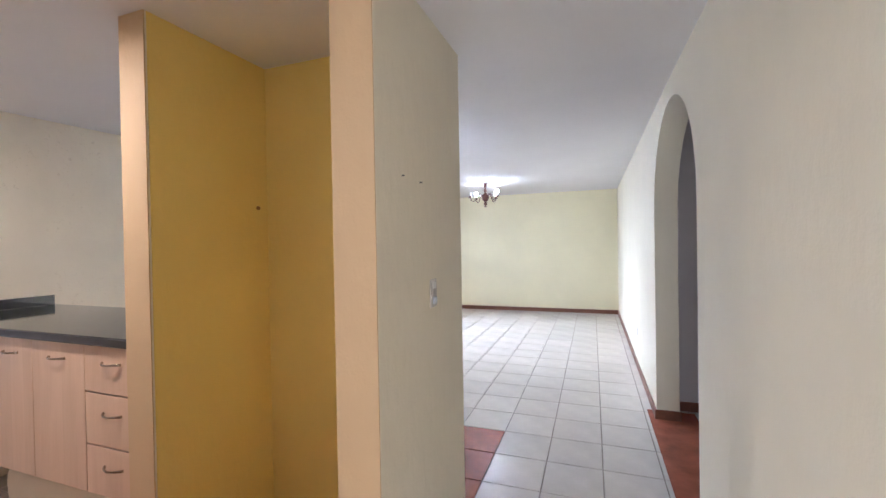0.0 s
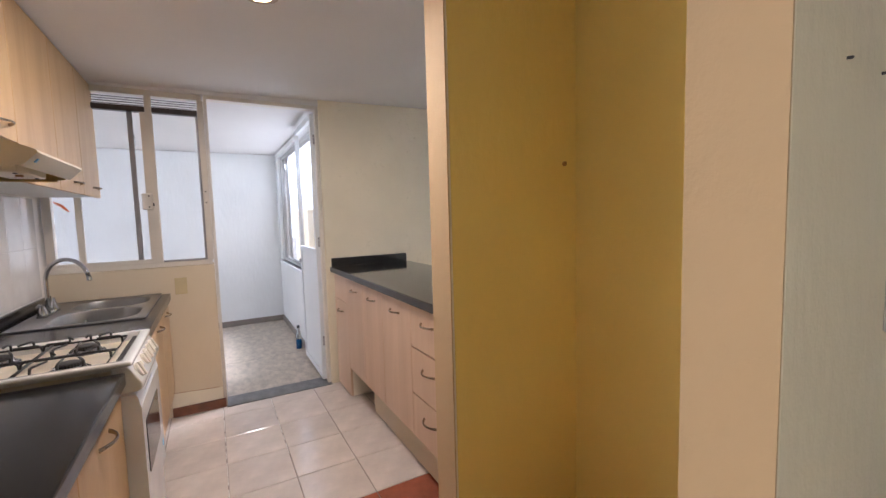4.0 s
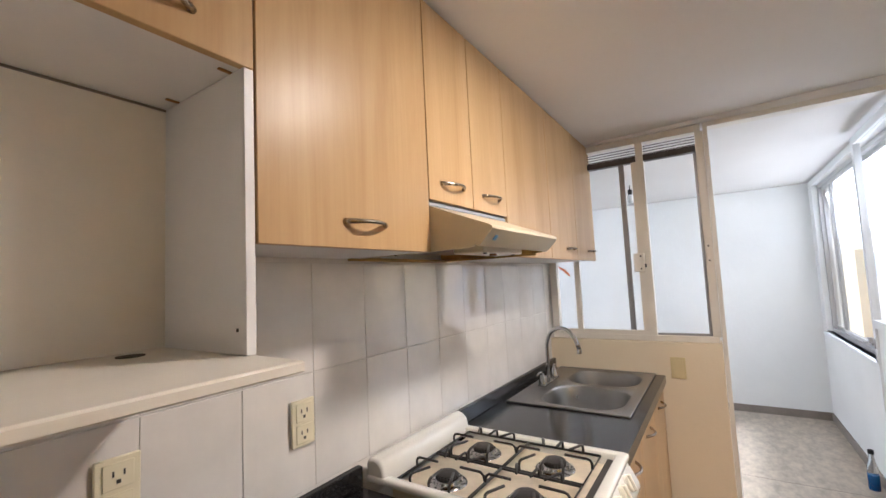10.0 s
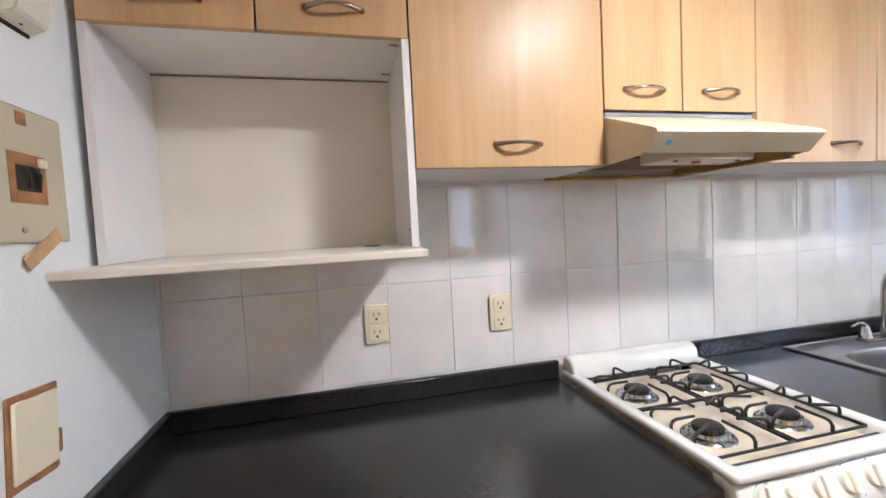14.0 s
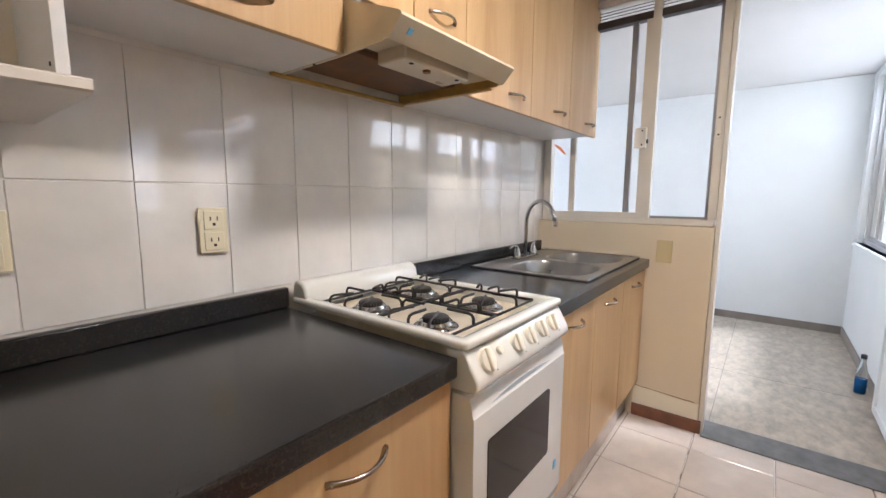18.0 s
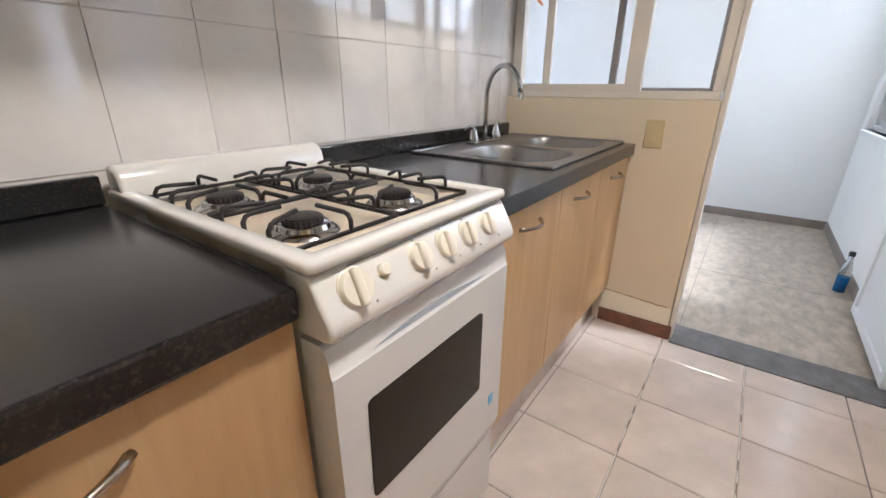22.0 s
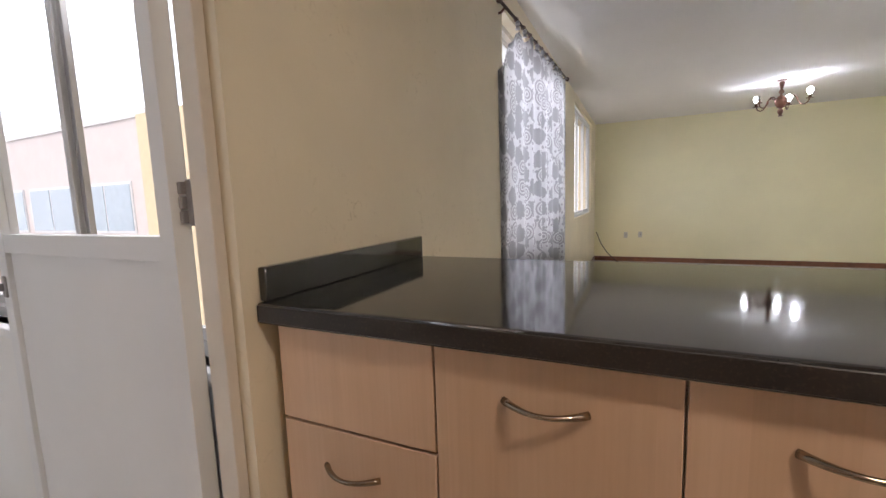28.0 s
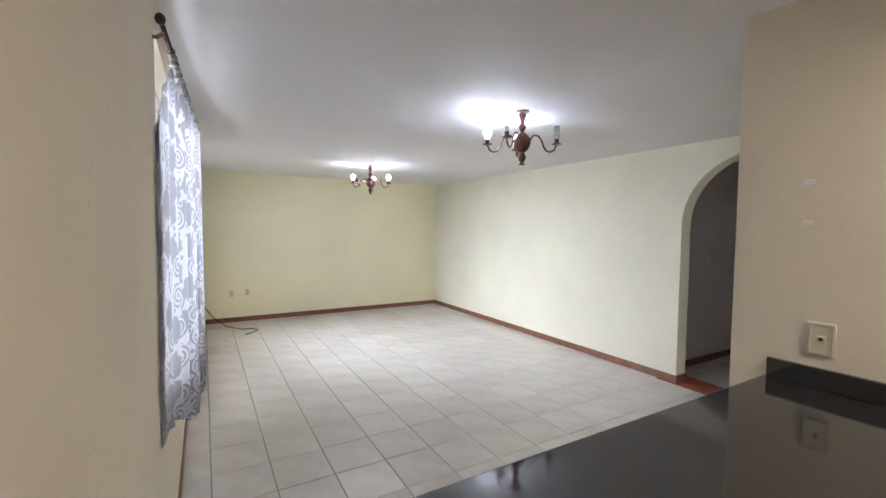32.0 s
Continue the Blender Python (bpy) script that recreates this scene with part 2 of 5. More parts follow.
M_WHITEBOARD = plain("white_melamine", (0.78, 0.76, 0.74), 0.42, vary=0.03)
M_NICHEBOARD = plain("pale_cream_melamine", (0.80, 0.745, 0.65), 0.38, vary=0.04)
M_PLATEW = plain("white_wall_plate", (0.78, 0.76, 0.69), 0.4, vary=0.03)
M_PLATEG = plain("greyish_wall_plate", (0.54, 0.52, 0.46), 0.4, vary=0.03)
M_PUTTY = plain("white_putty", (0.82, 0.80, 0.75), 0.8, vary=0.06)
M_CREAMBOARD = plain("cream_melamine", (0.78, 0.70, 0.56), 0.4, vary=0.04)
M_STONE = plain("black_laminate_top", (0.017, 0.0165, 0.0168), 0.20, vary=0.25, scale=4, wipe=0.42, spots=(210, 0.52, 0.74, (0.044, 0.036, 0.030)))
M_STONEN = plain("polished_black_granite", (0.024, 0.024, 0.0245), 0.07, vary=0.12, scale=2, wipe=0.2, spots=(170, 0.52, 0.74, (0.034, 0.030, 0.027)))
M_STONEN.node_tree.nodes["Principled BSDF"].inputs["Specular IOR Level"].default_value = 1.0
M_STONEEDGE = plain("honed_black_granite", (0.022, 0.019, 0.018), 0.42, vary=0.25, scale=12, bump=0.06, bump_scale=160, spots=(190, 0.54, 0.76, (0.055, 0.040, 0.034)))
M_STEEL = plain("brushed_steel", (0.36, 0.35, 0.34), 0.30, 1.0, vary=0.05, scale=14)
M_CHROME = plain("chrome", (0.50, 0.50, 0.50), 0.16, 1.0, vary=0.05)
M_NICKEL = plain("satin_bronze_nickel", (0.36, 0.30, 0.235), 0.26, 1.0, vary=0.08, scale=30)
M_ENAMEL = plain("cream_white_enamel", (0.73, 0.705, 0.645), 0.16, vary=0.03, coat=0.4)
M_ENAMELW = plain("white_enamel", (0.71, 0.705, 0.68), 0.22, vary=0.03, coat=0.3)
M_PAN = plain("stained_cream_enamel", (0.66, 0.56, 0.42), 0.35, vary=0.18, scale=9)
M_IRON = plain("black_cast_iron", (0.022, 0.018, 0.016), 0.5, vary=0.4, scale=40, bump=0.15)
M_DARKGLASS = plain("dark_oven_glass", (0.02, 0.013, 0.01), 0.12, vary=0.3)
M_DARKGLASS.node_tree.nodes["Principled BSDF"].inputs["Specular IOR Level"].default_value = 0.2
M_KNOB = plain("ivory_plastic", (0.80, 0.745, 0.62), 0.35, vary=0.03)
M_OUTLET = plain("ivory_outlet_plastic", (0.80, 0.72, 0.52), 0.4, vary=0.03)
M_SLOT = plain("dark_slot", (0.03, 0.025, 0.02), 0.6)
M_LOUVRE = plain("dark_louvre", (0.13, 0.12, 0.115), 0.4, 0.3, vary=0.1)
M_LOUVREDK = plain("dark_brown_rail", (0.06, 0.045, 0.04), 0.45, vary=0.3, scale=18)
M_LGROUT = plain("grey_beige_grout", (0.25, 0.22, 0.18), 0.9, vary=0.2, scale=15)
M_ALU = plain("cream_aluminium", (0.71, 0.66, 0.58), 0.35, 0.0, vary=0.05)
M_ALUW = plain("pale_aluminium", (0.50, 0.50, 0.50), 0.35, 0.2, vary=0.06)
M_ALUDK = plain("grey_aluminium", (0.34, 0.33, 0.33), 0.35, 0.5, vary=0.08)
M_WPVC = plain("white_panel", (0.76, 0.78, 0.79), 0.4, vary=0.02)
M_GLASS = glass("window_glass")
M_FROST = glass("milky_glass", (0.93, 0.96, 0.97), 0.35)
M_BRONZE = plain("antique_copper", (0.17, 0.085, 0.065), 0.30, 0.9, vary=0.35, scale=25)
M_HOOD = plain("cream_hood_enamel", (0.62, 0.53, 0.37), 0.3, vary=0.04)
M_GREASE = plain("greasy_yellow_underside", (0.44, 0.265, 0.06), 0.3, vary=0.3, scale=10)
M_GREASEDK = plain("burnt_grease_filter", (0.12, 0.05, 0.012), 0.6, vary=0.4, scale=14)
M_BLUE = plain("blue_liquid_plastic", (0.01, 0.10, 0.30), 0.15, vary=0.1)
M_CLEARP = glass("clear_plastic", (0.85, 0.93, 0.97), 0.15)
M_BLACKP = plain("black_plastic", (0.015, 0.015, 0.016), 0.4)
M_WIRE = plain("black_cable", (0.02, 0.018, 0.016), 0.5)
M_GLUE = plain("brown_glue_residue", (0.34, 0.17, 0.06), 0.7, vary=0.3, scale=30, bump=0.3)
M_PINKWALL = plain("pale_pink_render", (0.74, 0.69, 0.67), 0.8, vary=0.04, scale=2)
M_YELLOWP = plain("yellow_render", (0.78, 0.67, 0.45), 0.8, vary=0.05)
M_ORANGE = plain("orange_clay_tile", (0.60, 0.22, 0.08), 0.8, vary=0.2)
M_GROUND = plain("grey_concrete", (0.33, 0.32, 0.30), 0.9, vary=0.15, scale=1.5, bump=0.2)

# ---- mesh helpers ----
def mesh_ob(name, bm, mat, parent=None, label="", smooth=False):
    me = bpy.data.meshes.new(name)
    bm.to_mesh(me)
    bm.free()
    for m in (mat if isinstance(mat, (list, tuple)) else [mat]):
        me.materials.append(m)
    for p in me.polygons:
        p.use_smooth = True
    if not smooth:
        me.set_sharp_from_angle(angle=radians(38))
        for p in () if name.startswith("ceiling") else me.polygons:                # large square faces stay flat beside their rounded edges
            if p.area > 0.0015 and max(abs(c) for c in p.normal) > 0.99995:
                p.use_smooth = False
    ob = new(name, me)
    if parent is not None:
        ob.parent = parent
    if label:
        ob["label"] = label
    return ob


def part(name, bm, material, parent, label="", smooth=False):
    return mesh_ob(name, bm, material, parent, label, smooth)


def thing(name, m, label, category, group="", kind=""):
    ob = new(name)
    ob.empty_display_size = 0.05
    ob.matrix_world = m if isinstance(m, Matrix) else Matrix.Translation(m)
    return tagged(ob, label, category, group, kind)


def box(x0, x1, y0, y1, z0, z1, bevel=0.0, bm=None, seg=1, mi=0):
    own = bmesh.new()
    r = bmesh.ops.create_cube(own, size=1.0)
    for v in r["verts"]:
        v.co = Vector(((x0 + x1) / 2 + v.co.x * abs(x1 - x0), (y0 + y1) / 2 + v.co.y * abs(y1 - y0), (z0 + z1) / 2 + v.co.z * abs(z1 - z0)))
    if bevel:
        bmesh.ops.bevel(own, geom=list(own.edges), offset=bevel, segments=seg, affect="EDGES", profile=0.6)
    for f in own.faces:
        f.material_index = mi
    if bm is None:
        return own
    merge(bm, own)
    return bm


def merge(bm, own):
    me = bpy.data.meshes.new("tmp")
    own.to_mesh(me)
    own.free()
    bm.from_mesh(me)
    bpy.data.meshes.remove(me)
    return bm


def tube(points, radius, bm=None, seg=8, cap=True):
    """A round bar along points; radius may be a list, one for each point."""
    own = bmesh.new()
    pts = [Vector(p) for p in points]
    rings, up = [], None
    for i, p in enumerate(pts):
        d = (pts[min(i + 1, len(pts) - 1)] - pts[max(i - 1, 0)]).normalized()
        if up is None:
            up = d.orthogonal().normalized()
        up = (up - d * up.dot(d)).normalized()
        side = d.cross(up)
        r = radius[i] if isinstance(radius, (list, tuple)) else radius
        rings.append([own.verts.new(p + (up * math.cos(a) + side * math.sin(a)) * r) for a in [2 * math.pi * k / seg for k in range(seg)]])
    for a, b in zip(rings, rings[1:]):
        for k in range(seg):
            own.faces.new((a[k], a[(k + 1) % seg], b[(k + 1) % seg], b[k]))
    if cap:
        own.faces.new(rings[0][::-1])
        own.faces.new(rings[-1])
    if bm is None:
        return own
    return merge(bm, own)


def lathe(profile, seg=20, centre=(0, 0, 0), bm=None, flute=0):
    """Turned body round z: rows of radius and height."""
    own = bmesh.new()
    cx, cy, cz = centre
    rings = []
    for r, z in profile:
        ring = []
        for k in range(seg):
            a = 2 * math.pi * k / seg
            rr = r * (1 - (0.06 if flute and k % 2 else 0))
            ring.append(own.verts.new((cx + rr * math.cos(a), cy + rr * math.sin(a), cz + z)))
        rings.append(ring)
    for a, b in zip(rings, rings[1:]):
        for k in range(seg):
            own.faces.new((a[k], a[(k + 1) % seg], b[(k + 1) % seg], b[k]))
    own.faces.new(rings[0][::-1])
    own.faces.new(rings[-1])
    bmesh.ops.recalc_face_normals(own, faces=own.faces)
    if bm is None:
        return own
    return merge(bm, own)


def extrude_profile(profile, x0, x1, bm=None, bevel=0.0, seg=2):
    """A closed outline in y and z, drawn out along x."""
    own = bmesh.new()
    a = [own.verts.new((x0, y, z)) for y, z in profile]
    b = [own.verts.new((x1, y, z)) for y, z in profile]
    n = len(profile)
    own.faces.new(a)
    own.faces.new(b[::-1])
    for k in range(n):
        own.faces.new((a[k], b[k], b[(k + 1) % n], a[(k + 1) % n]))
    bmesh.ops.recalc_face_normals(own, faces=own.faces)
    if bevel:
        bmesh.ops.bevel(own, geom=list(own.edges), offset=bevel, segments=seg, affect="EDGES")
    if bm is None:
        return own
    return merge(bm, own)


def arc(p0, p1, sag, n=10):
    """Points of a bow from p0 to p1, which bulges by the vector sag."""
    p0, p1, sag = Vector(p0), Vector(p1), Vector(sag)
    return [p0.lerp(p1, k / n) + sag * (1 - (2 * k / n - 1) ** 2) for k in range(n + 1)]


def rounded_bar(profile, x0, x1, r=0.012, steps=4):
    """A closed outline in y and z, drawn out along x, with softly rounded ends."""
    own = bmesh.new()
    cy, cz = sum(p[0] for p in profile) / len(profile), sum(p[1] for p in profile) / len(profile)
    rows = []
    for k in range(steps + 1):
        a = math.pi / 2 * k / steps
        rows.append((x0 + r * (1 - math.sin(a)), r * (1 - math.cos(a))))
    rows = rows[::-1] + [(x0 + x1 - x, i) for x, i in rows]
    loops = []
    for x, ins in rows:
        loop = []
        for y, z in profile:
            d = math.hypot(y - cy, z - cz)
            f = max(0.0, 1 - ins / d)
            loop.append(own.verts.new((x, cy + (y - cy) * f, cz + (z - cz) * f)))
        loops.append(loop)
    n = len(profile)
    for a, b in zip(loops, loops[1:]):
        for k in range(n):
            own.faces.new((a[k], a[(k + 1) % n], b[(k + 1) % n], b[k]))
    own.faces.new(loops[0][::-1])
    own.faces.new(loops[-1])
    bmesh.ops.recalc_face_normals(own, faces=own.faces)
    return own


def structure(name, bm, mat, label, category, smooth=False):
    return tagged(mesh_ob(name, bm, mat, None, "", smooth), label, category, "", "structure")


def boxes(rows, bevel=0.0):
    bm = bmesh.new()
    for r in rows:
        box(*r, bevel=bevel, bm=bm)
    return bm

# ---- the plan ----
XW, XWH, XE, YN, YS = -2.62, -2.64, 1.635, 9.84, 0.69   # faces of the west wall, half wall, east wall, north wall, tiled wall
TOP = 2.62
ARCH = (3.43, 4.82)        # the arched opening along the east wall


def ceil_z(y):
    return 2.312 + 0.0235 * (min(y, 4.0) - 1.0) + 0.004 * max(0.0, y - 4.0)


# floors: screed below the tiles
structure("floor_kitchen", boxes([(-2.78, 1.62, -0.95, 3.30, -0.10, -0.006)]), M_GROUT, "dark grout bed under the kitchen and hall tiles", "floor")
structure("floor_living", boxes([(-2.62, 3.70, 3.30, 9.92, -0.10, -0.006), (1.62, 3.70, 2.30, 3.30, -0.10, -0.006)]), M_LGROUT, "dark grout bed under the living room tiles", "floor")
structure("floor_laundry", boxes([(-5.60, -2.78, -1.35, 2.46, -0.14, -0.04)]), M_LAUND, "mottled grey-brown vinyl floor of the laundry yard", "floor")
structure("threshold", boxes([(-2.80, -2.605, 1.642, 2.434, -0.045, 0.006)], 0.002), M_THRESH, "worn dark grey door threshold on the floor", "threshold")

# walls
structure("wall_south", boxes([(-2.80, 0.36, 0.50, 0.687, -0.1, TOP)]), M_WGROUT, "pale grout bed behind the glazed kitchen tiles", "wall")
structure("wall_stub", boxes([(0.318, 0.485, 0.50, 1.42, -0.1, TOP)], 0.006), M_WHITE, "white painted end wall of the kitchen", "wall")
structure("wall_hall_south", boxes([(0.36, 1.80, -1.10, -0.95, -0.1, TOP), (0.335, 0.485, -1.10, 0.50, -0.1, TOP)]), M_WALL, "pale yellow plaster wall of the hall", "wall")


def arch_wall():
    """The east wall with its round-headed opening."""
    bm = bmesh.new()
    x0, x1, y0, y1, spring, rise = XE, XE + 0.16, ARCH[0], ARCH[1], 1.60, 0.655
    box(x0, x1, -1.10, y0, -0.1, TOP, bm=bm)
    box(x0, x1, y1, 10.10, -0.1, TOP, bm=bm)
    own = bmesh.new()
    n, cy, a = 36, (y0 + y1) / 2, (y1 - y0) / 2
    head = [(cy - a * math.cos(math.pi * k / n), spring + rise * math.sin(math.pi * k / n)) for k in range(n + 1)]
    lo = [[own.verts.new((x, y, z)) for y, z in head] for x in (x0, x1)]
    hi = [[own.verts.new((x, y, TOP)) for y, z in head] for x in (x0, x1)]
    for k in range(n):
        own.faces.new((lo[0][k], lo[0][k + 1], hi[0][k + 1], hi[0][k]))
        own.faces.new((lo[1][k], hi[1][k], hi[1][k + 1], lo[1][k + 1]))
        own.faces.new((lo[0][k], lo[1][k], lo[1][k + 1], lo[0][k + 1]))
    bmesh.ops.recalc_face_normals(own, faces=own.faces)
    return merge(bm, own)


structure("wall_east", arch_wall(), M_LIVING, "pale yellow plaster wall with an arched opening", "wall")
structure("wall_north", boxes([(-2.80, 1.81, YN, YN + 0.15, -0.1, TOP)]), M_LEMON, "lemon yellow plaster wall of the living room", "wall")
structure("wall_corridor", boxes([(1.81, 3.70, 5.06, 5.20, -0.1, TOP), (3.60, 3.75, 2.2, 5.06, -0.1, TOP), (1.81, 3.60, 2.2, 2.34, -0.1, TOP)]), M_SHADEGREY, "corridor wall behind the arch, its shade put into the grey colour", "wall")
W1, W2 = (4.22, 5.70, 0.86, 2.22), (7.15, 9.15, 0.90, 2.30)
structure("wall_west", boxes([
    (-2.71, XW, 2.434, 2.80, -0.1, TOP), (-2.80, XW, 2.80, W1[0], -0.1, TOP), (-2.80, XW, W1[0], W1[1], -0.1, W1[2]), (-2.80, XW, W1[0], W1[1], W1[3], TOP),
    (-2.80, XW, W1[1], W2[0], -0.1, TOP), (-2.80, XW, W2[0], W2[1], -0.1, W2[2]), (-2.80, XW, W2[0], W2[1], W2[3], TOP),
    (-2.80, XW, W2[1], YN, -0.1, TOP)]), M_WALLW, "pale yellow trowelled plaster wall with two window openings", "wall")
structure("wall_half", boxes([(-2.79, XWH, 0.682, 1.625, -0.1, 1.085)], 0.004), M_CREAM, "cream painted half wall below the kitchen window", "wall")
structure("wall_lintel", boxes([(-2.79, XWH, 0.682, 2.434, 2.301, TOP)]), M_CEIL, "white lintel above the kitchen window and door", "wall")

# the alcove block for the refrigerator
structure("wall_alcove_west", boxes([(-0.632, -0.490, 2.39, 3.29, -0.1, TOP)], 0.006), [M_WALL], "pale yellow side wall of the alcove", "wall")
structure("wall_alcove_east", boxes([(0.384, 0.538, 2.39, 3.29, -0.1, TOP)], 0.006), M_WALL, "pale yellow wall with a light switch", "wall")
structure("wall_alcove_back", boxes([(-0.490, 0.384, 3.04, 3.29, -0.1, TOP)]), M_WALL, "pale yellow back of the alcove on the living room side", "wall")
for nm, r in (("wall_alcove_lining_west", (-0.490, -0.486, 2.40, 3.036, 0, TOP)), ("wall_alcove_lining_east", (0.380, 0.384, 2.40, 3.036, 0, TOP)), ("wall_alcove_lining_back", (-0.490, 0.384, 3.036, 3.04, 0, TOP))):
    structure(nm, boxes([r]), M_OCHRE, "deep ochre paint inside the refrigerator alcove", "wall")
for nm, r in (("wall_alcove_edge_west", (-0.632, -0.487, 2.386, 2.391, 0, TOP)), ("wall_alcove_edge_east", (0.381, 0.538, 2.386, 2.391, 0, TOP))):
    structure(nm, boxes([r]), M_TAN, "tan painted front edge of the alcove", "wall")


def slab():
    bm = bmesh.new()
    for x0, x1, ys in ((-2.80, 1.82, (-1.10, 1.0, 2.5, 4.0, 6.5, 10.10)), (1.82, 3.75, (2.2, 5.2))):
        for y0, y1 in zip(ys, ys[1:]):
            vs = [bm.verts.new(c) for c in ((x0, y0, ceil_z(y0)), (x1, y0, ceil_z(y0)), (x1, y1, ceil_z(y1)), (x0, y1, ceil_z(y1)),
                                            (x0, y0, TOP + 0.1), (x1, y0, TOP + 0.1), (x1, y1, TOP + 0.1), (x0, y1, TOP + 0.1))]
            for f in ((0, 3, 2, 1), (4, 5, 6, 7), (0, 1, 5, 4), (2, 3, 7, 6), (0, 4, 7, 3), (1, 2, 6, 5)):
                bm.faces.new([vs[i] for i in f])
    return bm


structure("ceiling", slab(), M_CEIL, "smooth white painted ceiling", "ceiling")

# laundry yard behind the kitchen
structure("ceiling_laundry", boxes([(-5.65, -2.712, -1.45, 2.65, 2.305, 2.42)]), M_CEIL, "white painted laundry ceiling", "ceiling")
LW = (-5.30, -2.712, 0.84, 2.245)      # laundry window: x, x, z, z
structure("wall_laundry_north", boxes([(-5.65, LW[0], 2.46, 2.60, -0.1, 2.3), (LW[0], LW[1], 2.46, 2.60, -0.1, LW[2]), (LW[0], LW[1], 2.46, 2.60, LW[3], 2.3), (LW[1], -2.711, 2.46, 2.60, -0.1, 2.304)]), M_WHITE, "white painted laundry wall below a wide window", "wall")
structure("wall_laundry_west", boxes([(-5.62, -5.46, -1.45, 2.60, -0.1, 2.3)]), M_WHITE, "white painted end wall of the laundry", "wall")
structure("wall_laundry_south", boxes([(-5.46, -5.1, -1.40, -1.25, -0.1, 2.3), (-3.4, -2.65, -1.40, -1.25, -0.1, 2.3), (-5.1, -3.4, -1.40, -1.25, -0.1, 0.9), (-5.1, -3.4, -1.40, -1.25, 2.1, 2.3)]), M_WHITE, "white laundry wall with a window opening", "wall")
structure("wall_laundry_east", boxes([(-2.80, -2.65, -1.40, 0.50, -0.1, 2.6)]), M_WHITE, "white laundry wall beside the kitchen", "wall")

# skirtings
structure("baseboard_living", boxes([(XW, XW + 0.012, 3.32, YN, 0, 0.075), (XW, XE, YN - 0.012, YN, 0, 0.075), (XE - 0.012, XE, ARCH[1], YN, 0, 0.075), (XE - 0.012, XE, -0.95, ARCH[0], 0, 0.075),
          (XE - 0.012, XE + 0.172, ARCH[1] - 0.012, ARCH[1], 0, 0.075), (1.81, 3.60, 5.048, 5.06, 0, 0.075)]), M_BASE, "dark red-brown skirting along the living room walls", "baseboard")
structure("baseboard_kitchen", boxes([(-2.79, XWH + 0.014, 1.30, 1.639, 0, 0.065)]), M_BASE, "dark red-brown skirting under the half wall", "baseboard")
structure("baseboard_laundry", boxes([(-5.46, -5.448, -1.25, 2.46, -0.04, 0.035), (-5.46, -2.80, 2.448, 2.46, -0.04, 0.035)]), M_GREYBASE, "grey-brown skirting in the laundry", "baseboard")

# tiles, each its own piece
def tile_mesh(name, sx, sy, t, mat, bevel=0.003):
    bm = box(0, sx, 0, sy, -t, 0, bevel=bevel)
    me = bpy.data.meshes.new(name)
    bm.to_mesh(me)
    bm.free()
    me.materials.append(mat)
    return me


def lay(parent, name, mesh, places):
    for m in places:
        ob = bpy.data.objects.new(name, mesh)
        scene.collection.objects.link(ob)
        ob.parent = parent
        ob.matrix_parent_inverse = parent.matrix_world.inverted()
        ob.matrix_basis = m


# the repaired foot of the half wall, with a crack along its upper edge
structure("wall_half_patch", extrude_profile([(1.30, 0.066), (1.30, 0.171), (1.42, 0.166), (1.53, 0.158), (1.622, 0.155), (1.622, 0.066)], XWH - 0.002, XWH + 0.003), M_PATCH, "paler patched foot of the half wall", "wall")
structure("crack", tube([(XWH, 1.30 + 0.02 * k, 0.1735 - 0.0011 * k + 0.0016 * math.sin(k * 2.3) * (k % 3)) for k in range(16)], 0.0028, seg=5), M_GLUE, "ragged brown crack across the half wall", "crack")
structure("vinyl_seam", boxes([(-5.46, -2.80, 1.655, 1.659, -0.041, -0.0394), (-5.46, -2.80, 0.655, 0.659, -0.041, -0.0394), (-3.802, -3.798, -1.25, 2.448, -0.041, -0.0394)]), M_GREYBASE, "thin seam in the vinyl floor", "seam")

# ---- kitchen units ----
def bow_handle(parent, xc, zc, y, out, length=0.128, mat=None):
    """A bowed bar handle that stands off a front; out is +1 or -1 along y."""
    pts = arc((xc - length / 2, y, zc), (xc + length / 2, y, zc), (0, out * 0.030, 0.0), 12)
    rad = [0.0065 - 0.0022 * math.sin(math.pi * k / 12) for k in range(13)]
    return part("handle", tube(pts, rad, seg=8), mat or M_NICKEL, parent, "bowed satin nickel handle", True)


def door_leaf(parent, x0, x1, z0, z1, y, out, mat, handle=None, name="door", gap=0.002, thick=0.018):
    """A flat laminate front, its face at y; handle: (x, z) of its middle."""
    ya, yb = (y - thick, y) if out > 0 else (y, y + thick)
    d = part(name, box(x0 + gap, x1 - gap, ya, yb, z0 + gap, z1 - gap, bevel=0.0015), mat, parent)
    if handle:
        bow_handle(d, handle[0], handle[1], y, out)
    return d


def carcass(parent, x0, x1, y0, y1, z0, z1, mat=None, top=True, t=0.016):
    """The board box behind the fronts, open at the front."""
    lo, hi = min(y0, y1), max(y0, y1)
    mat = mat or M_CREAMBOARD
    zs = z1 if top else 0.70          # cut down under the sink bowls
    part("side_panel", box(x0, x0 + t, lo, hi, z0, zs), mat, parent)
    part("side_panel", box(x1 - t, x1, lo, hi, z0, zs), mat, parent)
    part("bottom_panel", box(x0 + t, x1 - t, lo, hi, z0, z0 + t), mat, parent)
    part("top_panel" if top else "top_rail", box(x0 + t, x1 - t, lo if top else hi - 0.03, hi, z1 - t, z1), mat, parent)
    yb = y0 + (t if y1 > y0 else -t)
    part("back_panel", box(x0 + t, x1 - t, min(y0, yb), max(y0, yb), z0 + t, zs - t), mat, parent)


